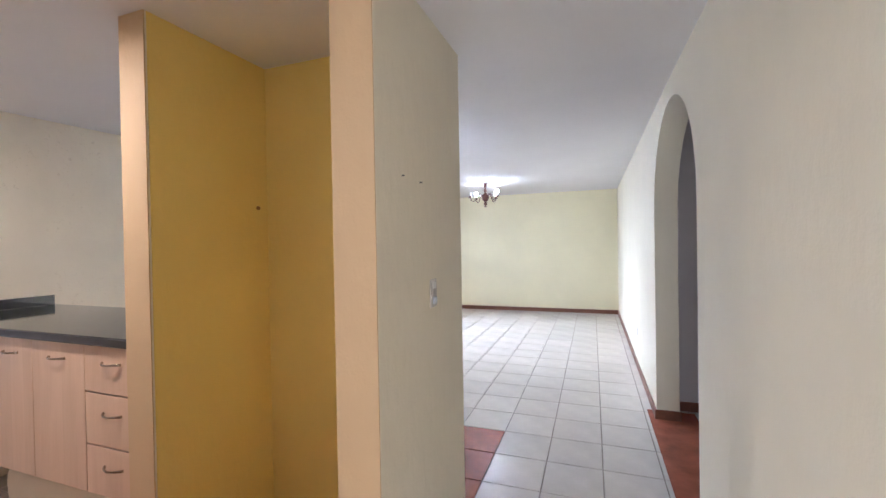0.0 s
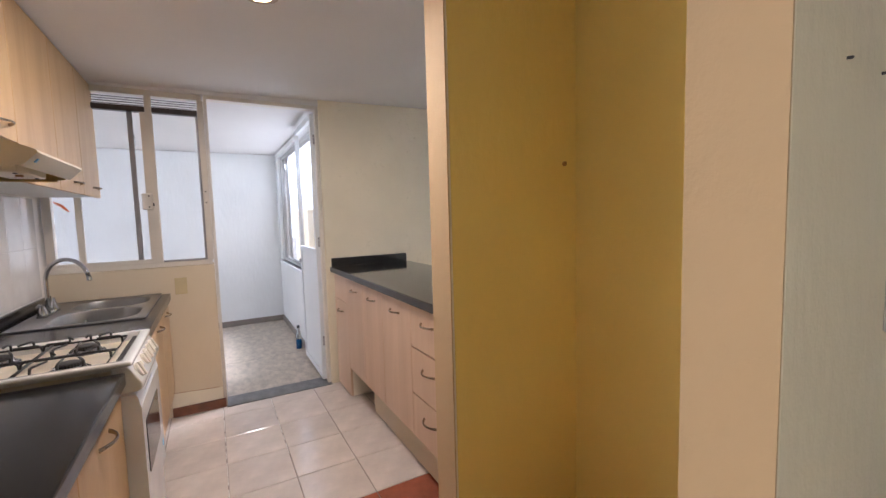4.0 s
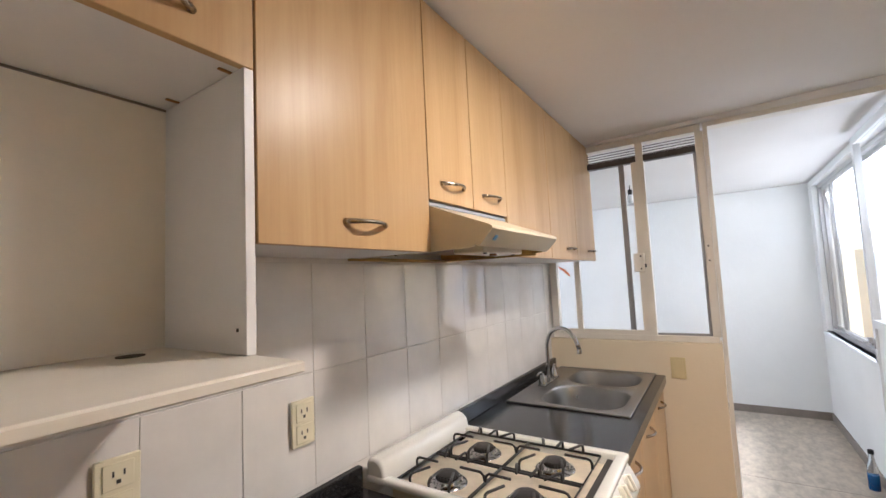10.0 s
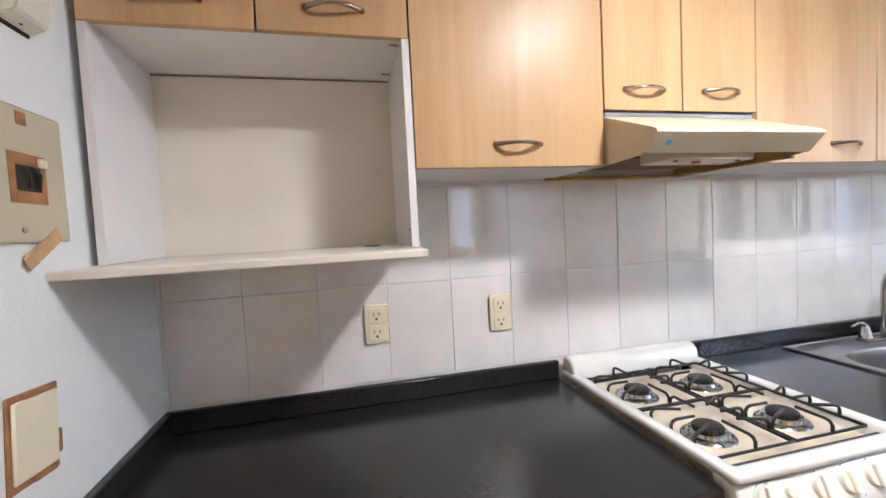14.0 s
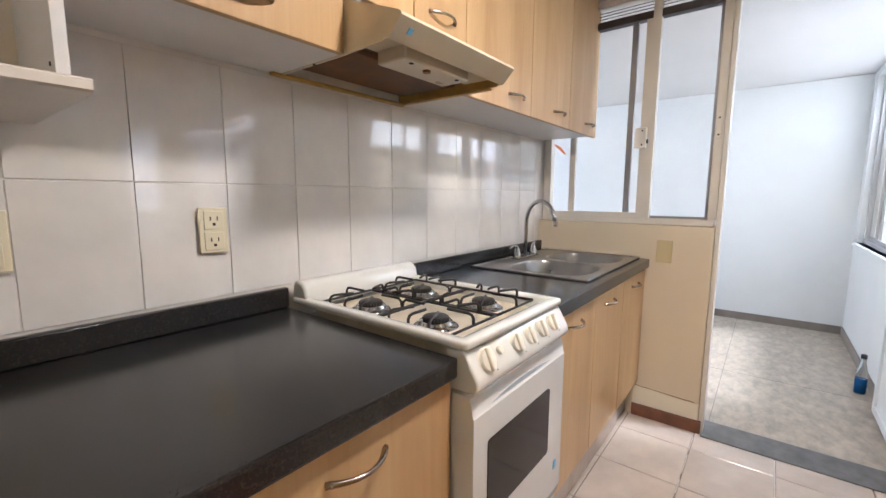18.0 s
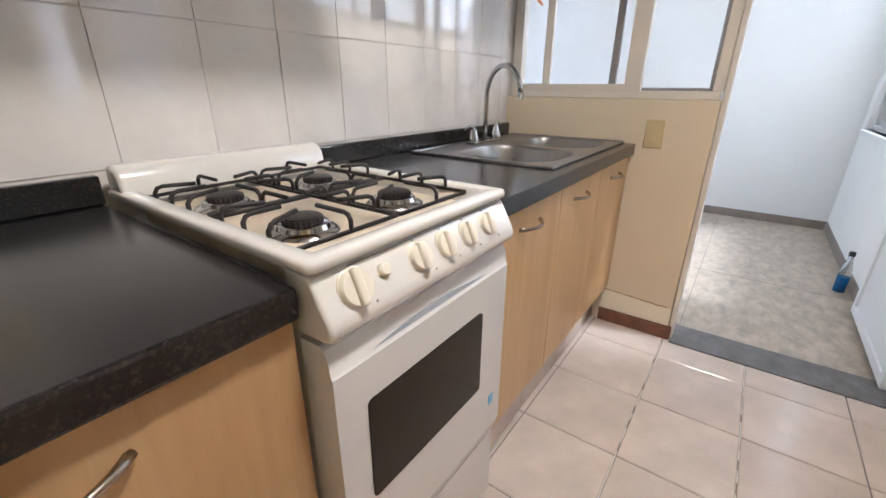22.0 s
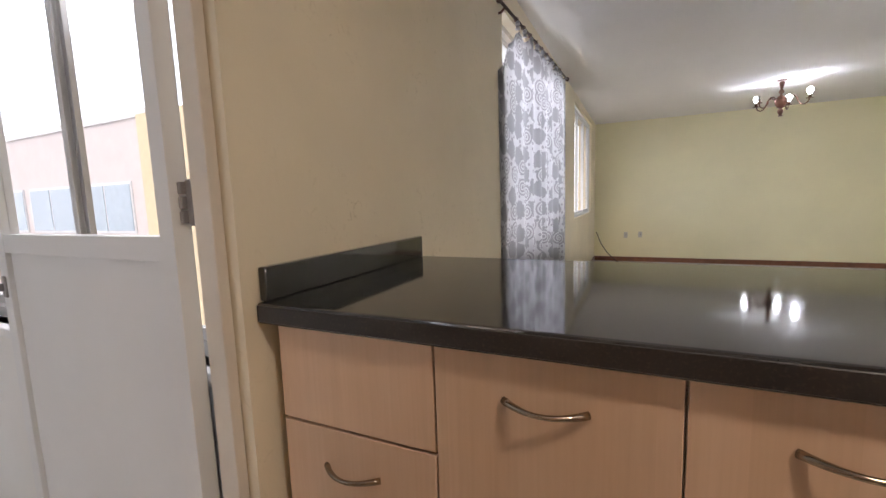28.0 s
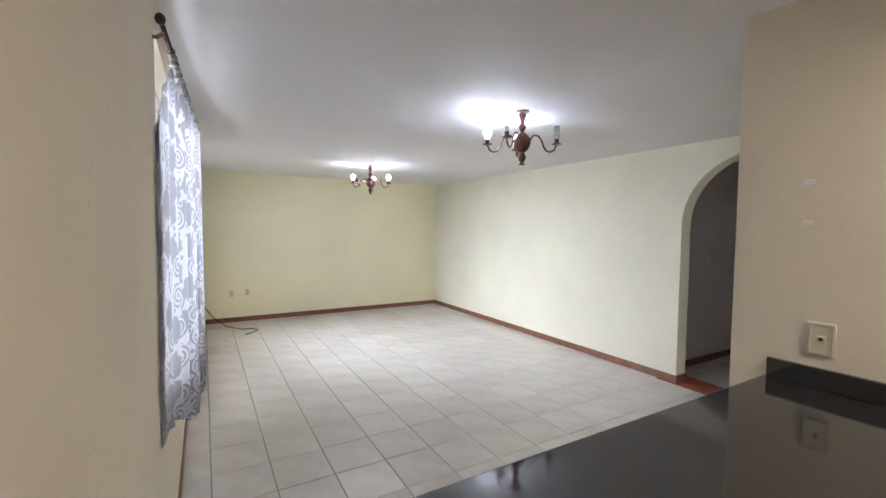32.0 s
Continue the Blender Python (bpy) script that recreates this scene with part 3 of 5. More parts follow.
# base units under the long worktop; fronts face north
YF = 1.322
for x0, x1, hx, lab in ((-0.875, -0.358, -0.615, "maple laminate base cabinet beside the stove"), (-0.358, 0.318, -0.25, "maple laminate base cabinet under the black worktop"),
                        (-1.822, -1.390, -1.60, "maple laminate base cabinet beside the stove"), (-2.222, -1.822, -2.0, "maple laminate base cabinet under the sink"), (-2.638, -2.222, -2.43, "maple laminate base cabinet beside the half wall")):
    u = thing("base_cabinet", ((x0 + x1) / 2, 1.0, 0), lab, "cabinet", "base cabinets along the tiled wall")
    u_inv = u.matrix_world.inverted()
    carcass(u, x0 + 0.001, x1 - 0.001, 0.69, YF - 0.019, 0.19, 0.852, None, x0 > -1.5)
    if x0 == -0.358:
        door_leaf(u, x0, -0.02, 0.195, 0.850, YF, 1, M_WOOD, (-0.20, 0.785))
        door_leaf(u, -0.02, x1, 0.195, 0.850, YF, 1, M_WOOD, (0.13, 0.785))
    else:
        door_leaf(u, x0, x1, 0.195, 0.850, YF, 1, M_WOOD, (hx, 0.788))
    for c in u.children:
        c.matrix_parent_inverse = u_inv

# worktops and their upstands
wt = thing("worktop", (-0.27, 1.0, 0.853), "black laminate worktop with an upstand, beside the stove", "worktop")
part("top", box(0.318, -0.874, 0.69, 1.340, 0.853, 0.898, bevel=0.006, seg=2), M_STONE, wt).matrix_parent_inverse = wt.matrix_world.inverted()
part("upstand", boxes([(0.318, -0.874, 0.69, 0.712, 0.899, 0.958), (0.296, 0.318, 0.713, 1.325, 0.899, 0.958)], 0.003), M_STONE, wt).matrix_parent_inverse = wt.matrix_world.inverted()
SK = (-2.632, -1.807, 0.742, 1.288)   # sink plate


def holed_top():
    bm = bmesh.new()
    a0, a1, b0, b1 = SK[0] + 0.03, SK[1] - 0.03, SK[2] + 0.03, SK[3] - 0.03
    for r in ((-2.638, a0, 0.69, 1.340), (a1, -1.388, 0.69, 1.340), (a0, a1, 0.69, b0), (a0, a1, b1, 1.340)):
        box(r[0], r[1], r[2], r[3], 0.853, 0.898, bm=bm)
    bmesh.ops.remove_doubles(bm, verts=bm.verts, dist=1e-5)
    return bm


wt2 = thing("worktop", (-2.0, 1.0, 0.853), "black laminate worktop with an upstand, holding the steel sink", "worktop")
part("top", holed_top(), M_STONE, wt2).matrix_parent_inverse = wt2.matrix_world.inverted()
part("upstand", boxes([(-2.638, -1.388, 0.69, 0.712, 0.899, 0.958)], 0.003), M_STONE, wt2).matrix_parent_inverse = wt2.matrix_world.inverted()

# wall units
wall_units = [(0.300, -0.366, "niche"), (-0.366, -0.880, "one"), (-0.880, -1.388, "hood"), (-1.388, -1.874, "one"), (-1.874, -2.306, "one"), (-2.306, -2.716, "one")]
ZB, ZT, ZN, ZH = 1.574, 2.304, 1.877, 1.722
YU = 0.99
for xr, xl, kind in wall_units:
    lab = {"niche": "maple laminate wall cabinet over an open white niche", "one": "maple laminate wall cabinet hung above the tiles", "hood": "short two-door maple wall cabinet above the cooker hood"}[kind]
    u = thing("wall_cabinet", ((xr + xl) / 2, 0.69, ZB), lab, "cabinet", "wall cabinets")
    zb = {"niche": ZN, "one": ZB, "hood": ZH}[kind]
    xl2 = max(xl, -2.648)
    carcass(u, xl2 + 0.001, xr - 0.001, 0.69, YU - 0.019, zb, ZT, M_WHITEBOARD)
    if kind == "one":
        hx = {-0.880: -0.63, -1.874: -1.74, -2.306: -2.17, -2.716: -2.59}[xl]
        door_leaf(u, xl, xr, zb - 0.004, ZT, YU, 1, M_WOOD, (hx, zb + 0.055))
    else:
        mid = -0.033 if kind == "niche" else -1.130
        hz = zb + 0.052
        door_leaf(u, mid, xr, zb - 0.004, ZT, YU, 1, M_WOOD, ((mid + xr) / 2, hz))
        door_leaf(u, xl, mid, zb - 0.004, ZT, YU, 1, M_WOOD, ((mid + xl) / 2, hz))
    for c in u.children:
        c.matrix_parent_inverse = u.matrix_world.inverted()

# open niche with a projecting shelf
nb = thing("niche_box", (-0.03, 0.69, 1.368), "open white melamine niche with a projecting cream shelf", "shelf")
part("side_panel", box(0.282, 0.300, 0.69, 0.986, 1.387, ZN - 0.001, bevel=0.001), M_WHITEBOARD, nb)
part("side_panel", box(-0.366, -0.348, 0.69, 0.986, 1.387, ZN - 0.001, bevel=0.001), M_WHITEBOARD, nb)
part("back_panel", box(-0.348, 0.282, 0.69, 0.70, 1.387, ZN - 0.001), M_NICHEBOARD, nb)
part("shelf_board", extrude_profile([(0.69, 1.368), (0.69, 1.386), (1.108, 1.386), (1.112, 1.383), (1.112, 1.371), (1.108, 1.368)], -0.362, 0.316), M_NICHEBOARD, nb)
for hx, hy in ((-0.335, 0.95), (-0.335, 0.76)):
    part("cam_hole", box(hx - 0.012, hx + 0.012, hy - 0.004, hy + 0.004, ZN - 0.004, ZN - 0.0012, bevel=0.001), M_GLUE, nb, "torn brown fitting hole")
part("peg_hole", box(-0.3482, -0.3465, 0.958, 0.963, 1.425, 1.431), M_SLOT, nb)
part("joint", box(-0.348, 0.282, 0.7005, 0.703, ZN - 0.006, ZN - 0.0015), M_GREYBASE, nb)
for c in nb.children:
    c.matrix_parent_inverse = nb.matrix_world.inverted()

# cooker hood
M_BADGE = plain("light_blue_sticker", (0.16, 0.42, 0.66), 0.4)
hd = thing("cooker_hood", (-1.14, 0.69, 1.56), "cream enamelled cooker hood with a greasy yellow underside", "cooker hood")
HX0, HX1 = -1.380, -0.882
part("body", extrude_profile([(0.69, 1.612), (0.69, 1.703), (0.984, 1.703), (0.994, 1.697), (1.166, 1.631), (1.174, 1.626), (1.176, 1.619), (1.141, 1.582), (1.133, 1.578), (1.125, 1.582), (1.125, 1.612)], HX0, HX1), M_HOOD, hd)
for x0, x1 in ((HX0, HX0 + 0.006), (HX1 - 0.006, HX1)):
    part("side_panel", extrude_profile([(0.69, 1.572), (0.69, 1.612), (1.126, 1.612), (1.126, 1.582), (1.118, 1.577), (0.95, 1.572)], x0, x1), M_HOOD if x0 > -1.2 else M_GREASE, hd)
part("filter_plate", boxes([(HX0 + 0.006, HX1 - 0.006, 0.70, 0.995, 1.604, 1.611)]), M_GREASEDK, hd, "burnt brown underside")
part("front_pan", boxes([(HX0 + 0.006, HX1 - 0.006, 0.996, 1.124, 1.601, 1.611)]), M_HOOD, hd, "greasy cream underside")
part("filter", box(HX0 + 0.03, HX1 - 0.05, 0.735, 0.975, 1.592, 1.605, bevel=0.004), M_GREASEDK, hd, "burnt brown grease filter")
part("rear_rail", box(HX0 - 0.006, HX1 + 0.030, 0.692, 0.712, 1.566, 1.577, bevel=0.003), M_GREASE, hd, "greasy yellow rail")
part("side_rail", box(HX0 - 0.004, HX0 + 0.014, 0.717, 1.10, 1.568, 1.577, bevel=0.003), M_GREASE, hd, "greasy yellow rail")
lbx = part("lamp_box", box(HX0 + 0.13, HX1 - 0.095, 0.998, 1.098, 1.568, 1.602, bevel=0.004), M_HOOD, hd)
for sx in (0.14, 0.335):
    part("switch", box(HX1 - sx, HX1 - sx + 0.010, 1.076, 1.086, 1.565, 1.5685, bevel=0.001), M_BLACKP, lbx)
part("knob_stub", lathe([(0.011, 0.0), (0.011, 0.006), (0.006, 0.0065)], 12, (-1.09, 1.070, 1.562)), M_GLUE, lbx)
part("slot", box(HX0 + 0.133, HX0 + 0.136, 1.03, 1.05, 1.575, 1.593), M_GLUE, lbx)
part("screw", lathe([(0.005, 0.0), (0.005, 0.003)], 8, (HX1 - 0.003, 0.86, 1.571)), M_SLOT, hd)
part("badge", extrude_profile([(1.1545, 1.5940), (1.1565, 1.5920), (1.1665, 1.6030), (1.1645, 1.6050)], -0.933, -0.920), M_BADGE, hd, "small light blue badge")
part("vent_strip", box(HX0 + 0.004, HX1 - 0.004, 0.955, 0.986, 1.7035, 1.7130), M_ALUDK, hd)
for c in hd.children:
    c.matrix_parent_inverse = hd.matrix_world.inverted()

# breakfast counter between kitchen and living room; fronts face south
YNF = 2.488
nt = thing("counter_top", (-1.6, 2.8, 0.94), "polished black granite counter top with short upstands", "counter")
part("top", box(-2.618, -0.634, 2.465, 3.165, 0.951, 0.995, bevel=0.006, seg=2), M_STONEN, nt)
part("front_edge", box(-2.616, -0.636, 2.4625, 2.470, 0.956, 0.990, bevel=0.001), M_STONEEDGE, nt, "honed front edge")
part("upstand", box(-2.618, -2.598, 2.475, 3.150, 0.996, 1.066, bevel=0.002), M_STONEN, nt)
part("upstand", box(-0.654, -0.634, 2.475, 3.155, 0.996, 1.066, bevel=0.002), M_STONEN, nt)
for c in nt.children:
    c.matrix_parent_inverse = nt.matrix_world.inverted()
cells = [-2.592, -2.234, -1.860, -1.497, -1.088, -0.636]
for k, (x0, x1) in enumerate(zip(cells, cells[1:])):
    u = thing("base_cabinet", ((x0 + x1) / 2, 2.7, 0), "pinkish maple base cabinet under the granite counter" if k < 4 else "pinkish maple drawer cabinet beside the alcove", "cabinet", "base cabinets under the granite counter")
    zb = 0.02 if k == 0 else 0.245
    carcass(u, x0 + 0.001, x1 - 0.001, 3.13, YNF + 0.019, zb, 0.949)
    if k == 0:
        part("fixed_panel", box(x0 + 0.002, x1 - 0.002, YNF, YNF + 0.018, 0.749, 0.947, bevel=0.0015), M_WOODN, u)
        door_leaf(u, x0, x1, zb, 0.745, YNF, -1, M_WOODN, (x0 + 0.172, 0.664))
    elif k < 4:
        door_leaf(u, x0, x1, zb, 0.949, YNF, -1, M_WOODN, ((x0 + x1) / 2, 0.870))
    else:
        for za, zc in ((0.727, 0.949), (0.480, 0.723), (0.245, 0.476)):
            door_leaf(u, x0, x1, za, zc, YNF, -1, M_WOODN, (-0.895, zc - 0.079 if zc > 0.9 else zc - 0.088), name="drawer")
    for c in u.children:
        c.matrix_parent_inverse = u.matrix_world.inverted()
structure("plinth_south", boxes([(-2.638, -1.392, 0.72, 1.262, 0, 0.189), (-0.873, 0.317, 0.72, 1.262, 0, 0.189)]), M_GROUT, "grout bed of the tiled plinth under the base cabinets", "plinth")
structure("counter_plinth", extrude_profile([(2.585, 0), (2.560, 0.02), (2.555, 0.10), (2.558, 0.16), (2.570, 0.19), (2.60, 0.21), (2.66, 0.22), (2.70, 0.243), (3.13, 0.243), (3.13, 0)], -1.90, -0.636), M_CREAM, "rounded cream painted plinth under the cabinets", "plinth")
structure("counter_back", boxes([(-2.618, -0.634, 3.13, 3.148, 0, 0.950)]), M_WALL, "pale yellow back of the breakfast counter", "wall")

# ---- stove ----
M_GRIP = plain("blue_grey_recess", (0.42, 0.47, 0.52), 0.4)
SX0, SX1 = -1.378, -0.882
st = thing("stove", (-1.13, 1.0, 0), "cream-white enamelled gas stove with four burners", "stove")
part("body", box(SX0 + 0.006, SX1 - 0.006, 0.72, 1.31, 0.05, 0.86, bevel=0.004), M_ENAMELW, st)


def rounded_rect(x0, x1, y0, y1, r, n=5):
    out = []
    for cx, cy, a0 in ((x1 - r, y1 - r, 0), (x0 + r, y1 - r, 90), (x0 + r, y0 + r, 180), (x1 - r, y0 + r, 270)):
        for k in range(n + 1):
            a = radians(a0 + 90 * k / n)
            out.append((cx + r * math.cos(a), cy + r * math.sin(a)))
    return out


def cooktop():
    """The raised enamel rim round the burners."""
    bm = bmesh.new()
    rings = []
    for ins, z in ((0.003, 0.9055), (0.0, 0.9075), (0.0, 0.9165), (0.0015, 0.9205), (0.005, 0.9228), (0.011, 0.9235), (0.030, 0.9225), (0.034, 0.9195), (0.038, 0.903), (0.040, 0.888)):
        rings.append([bm.verts.new((x, y, z)) for x, y in rounded_rect(SX0 - 0.003 + ins, SX1 + 0.004 - ins, 0.715 + ins, 1.359 - ins, max(0.005, 0.012 - ins * 0.2))])
    n = len(rings[0])
    for a, b in zip(rings, rings[1:]):
        for k in range(n):
            bm.faces.new((a[k], a[(k + 1) % n], b[(k + 1) % n], b[k]))
    bmesh.ops.recalc_face_normals(bm, faces=bm.faces)
    return bm


part("cooktop_frame", cooktop(), M_ENAMEL, st, "", True)
part("burner_pan", box(SX0 + 0.03, SX1 - 0.03, 0.79, 1.295, 0.862, 0.889), M_PAN, st, "stained cream burner pan")
part("back_roll", rounded_bar([(0.714, 0.90), (0.714, 0.955), (0.722, 0.968), (0.740, 0.974), (0.762, 0.968), (0.778, 0.952), (0.785, 0.915), (0.785, 0.90)], SX0 + 0.002, SX1 - 0.002, 0.010), M_ENAMEL, st)
part("control_panel", rounded_bar([(1.30, 0.904), (1.338, 0.904), (1.346, 0.902), (1.352, 0.896), (1.370, 0.866), (1.381, 0.846), (1.385, 0.834), (1.384, 0.823), (1.377, 0.815), (1.362, 0.811), (1.30, 0.810)], SX0 + 0.001, SX1 - 0.001, 0.007), M_ENAMEL, st, "", False)
od = part("oven_door", extrude_profile([(1.315, 0.30), (1.315, 0.803), (1.352, 0.803), (1.362, 0.799), (1.368, 0.788), (1.3715, 0.760), (1.3745, 0.756), (1.376, 0.33), (1.369, 0.30)], SX0 + 0.003, SX1 - 0.003), M_ENAMELW, st)
bm = bmesh.new()
ow = rounded_rect(SX0 + 0.106, SX1 - 0.060, 0.485, 0.684, 0.010, 4)
fr = [bm.verts.new((x, 1.3775, z)) for x, z in ow]
bk = [bm.verts.new((x, 1.3745, z)) for x, z in ow]
bm.faces.new(fr)
for k in range(len(ow)):
    q = (k + 1) % len(ow)
    bm.faces.new((fr[k], bk[k], bk[q], fr[q]))
bmesh.ops.recalc_face_normals(bm, faces=bm.faces)
part("window", bm, M_DARKGLASS, od, "dark oven window")
bm = bmesh.new()
lens = [(SX1 - 0.055 - (SX1 - SX0 - 0.105) * k / 20, 0.7575 + 0.018 * math.sin(math.pi * (k / 20) ** 0.85)) for k in range(21)]
fr = [bm.verts.new((x, 1.3712, z)) for x, z in lens]
bk = [bm.verts.new((x, 1.3660, z)) for x, z in lens]
bm.faces.new(fr)
for k in range(len(lens)):
    q = (k + 1) % len(lens)
    bm.faces.new((fr[k], bk[k], bk[q], fr[q]))
bmesh.ops.recalc_face_normals(bm, faces=bm.faces)
part("grip", bm, M_GRIP, od, "blue-grey curved grip recess")
part("print_line", tube([(SX1 - 0.06, 1.3538, 0.8985), (SX0 + 0.03, 1.3538, 0.8985)], 0.0008, seg=4), M_ALUDK, st)
# solid dark strip that paints the shade below the overhanging rim
part("shadow_gap", box(SX0 + 0.004, SX1 - 0.004, 1.30, 1.3525, 0.9042, 0.9060), M_SLOT, st, "dark strip for the shade under the cooktop rim")
part("seam", box(SX0 + 0.004, SX1 - 0.004, 1.3700, 1.3716, 0.7565, 0.7580), M_GREYBASE, od)
part("bottom_drawer", box(SX0 + 0.003, SX1 - 0.003, 1.315, 1.365, 0.07, 0.292, bevel=0.006), M_ENAMELW, st)
part("badge", box(SX0 + 0.040, SX0 + 0.058, 1.3755, 1.3778, 0.405, 0.431), M_BADGE, od, "small light blue badge")
for x in (SX0 + 0.03, SX1 - 0.05):
    part("foot", lathe([(0.018, -0.008), (0.018, 0.05)], 10, (x + 0.01, 1.27, 0)), M_BLACKP, st)
    part("foot", lathe([(0.018, -0.008), (0.018, 0.05)], 10, (x + 0.01, 0.77, 0)), M_BLACKP, st)
for kx, kr in ((-0.942, 0.027), (-1.078, 0.023), (-1.148, 0.023), (-1.217, 0.023), (-1.287, 0.023)):
    tilt = Matrix.Translation((kx, 1.3650, 0.870)) @ Matrix.Rotation(radians(-66), 4, "X")
    bm = lathe([(kr * 1.06, 0.0), (kr * 1.06, 0.003), (kr * 1.0, 0.004), (kr * 0.97, 0.010), (kr * 0.92, 0.012), (kr * 0.4, 0.0125)], 28)
    box(-0.0075, 0.0075, -kr * 0.98, kr * 0.98, 0.004, 0.0195, bevel=0.0045, seg=3, bm=bm)
    bmesh.ops.transform(bm, matrix=tilt, verts=bm.verts)
    part("knob", bm, M_KNOB, st, "ivory plastic knob", False)
    for dx, dy, dz in ((0.0, 1.3530, 0.8945), (-0.026, 1.3815, 0.8445)):
        part("mark", lathe([(0.0018, -0.0012), (0.0018, 0.0012)], 8, (kx + dx, dy, dz)), M_ALUDK, st)
bm = lathe([(0.010, 0.0), (0.010, 0.008), (0.008, 0.010)], 14)
bmesh.ops.transform(bm, matrix=Matrix.Translation((-0.998, 1.3640, 0.875)) @ Matrix.Rotation(radians(-66), 4, "X"), verts=bm.verts)
part("igniter_button", bm, M_KNOB, st)
for bx in (-1.245, -1.015):
    for by in (0.915, 1.165):
        b = part("burner", lathe([(0.061, 0.0), (0.059, 0.003), (0.053, 0.006), (0.047, 0.008), (0.0435, 0.015), (0.040, 0.0165), (0.030, 0.017)], 32, (bx, by, 0.889)), M_CHROME, st, "shiny steel burner ring", False)
        part("burner_cap", lathe([(0.033, 0.0), (0.035, 0.002), (0.035, 0.009)], 48, (bx, by, 0.905), flute=1), M_IRON, b, "black toothed burner head")
        part("burner_lid", lathe([(0.032, 0.0), (0.032, 0.002), (0.027, 0.0035), (0.008, 0.0042)], 24, (bx, by, 0.914)), M_IRON, b, "black burner lid")


def grate(gx0, gx1, gy0, gy1, z):
    """One cast grate: a frame with fingers bent down towards the burners."""
    bm = bmesh.new()
    r = 0.0041
    tube([(gx0, gy0, z), (gx1, gy0, z), (gx1, gy1, z), (gx0, gy1, z), (gx0, gy0, z)], r, bm=bm, seg=6)
    ym = (gy0 + gy1) / 2
    tube([(gx0, ym, z), (gx1, ym, z)], r * 1.3, bm=bm, seg=6)
    cx = (gx0 + gx1) / 2
    for cy, sy in (((gy0 + ym) / 2, -1), ((ym + gy1) / 2, 1)):
        for sx in (-1, 1):
            xe = gx0 if sx < 0 else gx1
            for dy in (-0.066, 0.0, 0.066):
                tube([(xe, cy + dy, z), (xe, cy + dy, z + 0.017), (xe - sx * 0.005, cy + dy, z + 0.025), (xe - sx * 0.014, cy + dy * 0.96, z + 0.028), (cx + sx * 0.040, cy + dy * 0.62, z + 0.028)], r, bm=bm, seg=6)
        ye = gy0 if sy < 0 else gy1
        tube([(cx, ye, z), (cx, ye, z + 0.017), (cx, ye - sy * 0.005, z + 0.025), (cx, ye - sy * 0.014, z + 0.028), (cx, cy + sy * 0.040, z + 0.028)], r, bm=bm, seg=6)
        tube([(cx, ym, z), (cx, ym + sy * 0.004, z + 0.020), (cx, ym + sy * 0.014, z + 0.028), (cx, cy - sy * 0.040, z + 0.028)], r, bm=bm, seg=6)
    return bm


part("grate", grate(-1.345, -1.135, 0.80, 1.28, 0.911), M_IRON, st, "black cast-iron grate", True)
part("grate", grate(-1.125, -0.915, 0.80, 1.28, 0.911), M_IRON, st, "black cast-iron grate", True)
for c in st.children:
    c.matrix_parent_inverse = st.matrix_world.inverted()
st.location.z = 0.008          # stands on its levelling feet

# ---- sink and tap ----
sk = thing("sink", (-2.2, 1.03, 0.89), "brushed steel double-bowl sink set into the worktop", "sink")


M_BOWL = plain("dull_steel_bowl", (0.38, 0.37, 0.36), 0.30, 1.0, vary=0.12, scale=6)
BOWLS = [(-2.598, -2.262, 0.862, 1.247), (-2.222, -1.848, 0.862, 1.247)]


def sink_plate():
    bm = bmesh.new()
    x0, x1, y0, y1 = SK
    z = 0.903
    cut_x = [x0, BOWLS[0][0], BOWLS[0][1], BOWLS[1][0], BOWLS[1][1], x1]
    cut_y = [y0, 0.862, 1.247, y1]
    for i in range(5):
        for j in range(3):
            if j == 1 and i in (1, 3):
                continue
            box(cut_x[i], cut_x[i + 1], cut_y[j], cut_y[j + 1], z - 0.004, z, bm=bm)
    bmesh.ops.remove_doubles(bm, verts=bm.verts, dist=1e-5)
    tube([(x0, y0, z), (x1, y0, z), (x1, y1, z), (x0, y1, z), (x0, y0, z)], 0.004, bm=bm, seg=6)
    return bm


part("plate", sink_plate(), M_STEEL, sk)
for bx0, bx1, by0, by1 in BOWLS:
    bm = bmesh.new()
    rings = []
    for ins, z, r in ((0.001, 0.903, 0.122), (0.004, 0.901, 0.118), (0.007, 0.893, 0.115), (0.014, 0.84, 0.110), (0.026, 0.775, 0.10), (0.045, 0.742, 0.085), (0.07, 0.731, 0.065), (0.10, 0.728, 0.04)):
        rings.append([bm.verts.new((x, y, z)) for x, y in rounded_rect(bx0 + ins, bx1 - ins, by0 + ins, by1 - ins, r)])
    for a, b in zip(rings, rings[1:]):
        n = len(a)
        for k in range(n):
            bm.faces.new((a[k], a[(k + 1) % n], b[(k + 1) % n], b[k]))
    bm.faces.new(rings[-1][::-1])
    # square collar up to the cut edge
    rim = [bm.verts.new((x, y, 0.903)) for x, y in rounded_rect(bx0, bx1, by0, by1, 0.001)]
    n = len(rim)
    for k in range(n):
        bm.faces.new((rim[k], rim[(k + 1) % n], rings[0][(k + 1) % n], rings[0][k]))
    b = part("bowl", bm, M_BOWL, sk, "", True)
    part("drain", lathe([(0.035, 0.0), (0.035, 0.003), (0.02, 0.004)], 18, ((bx0 + bx1) / 2, (by0 + by1) / 2, 0.729)), M_CHROME, b, "chrome drain")
for c in sk.children:
    c.matrix_parent_inverse = sk.matrix_world.inverted()

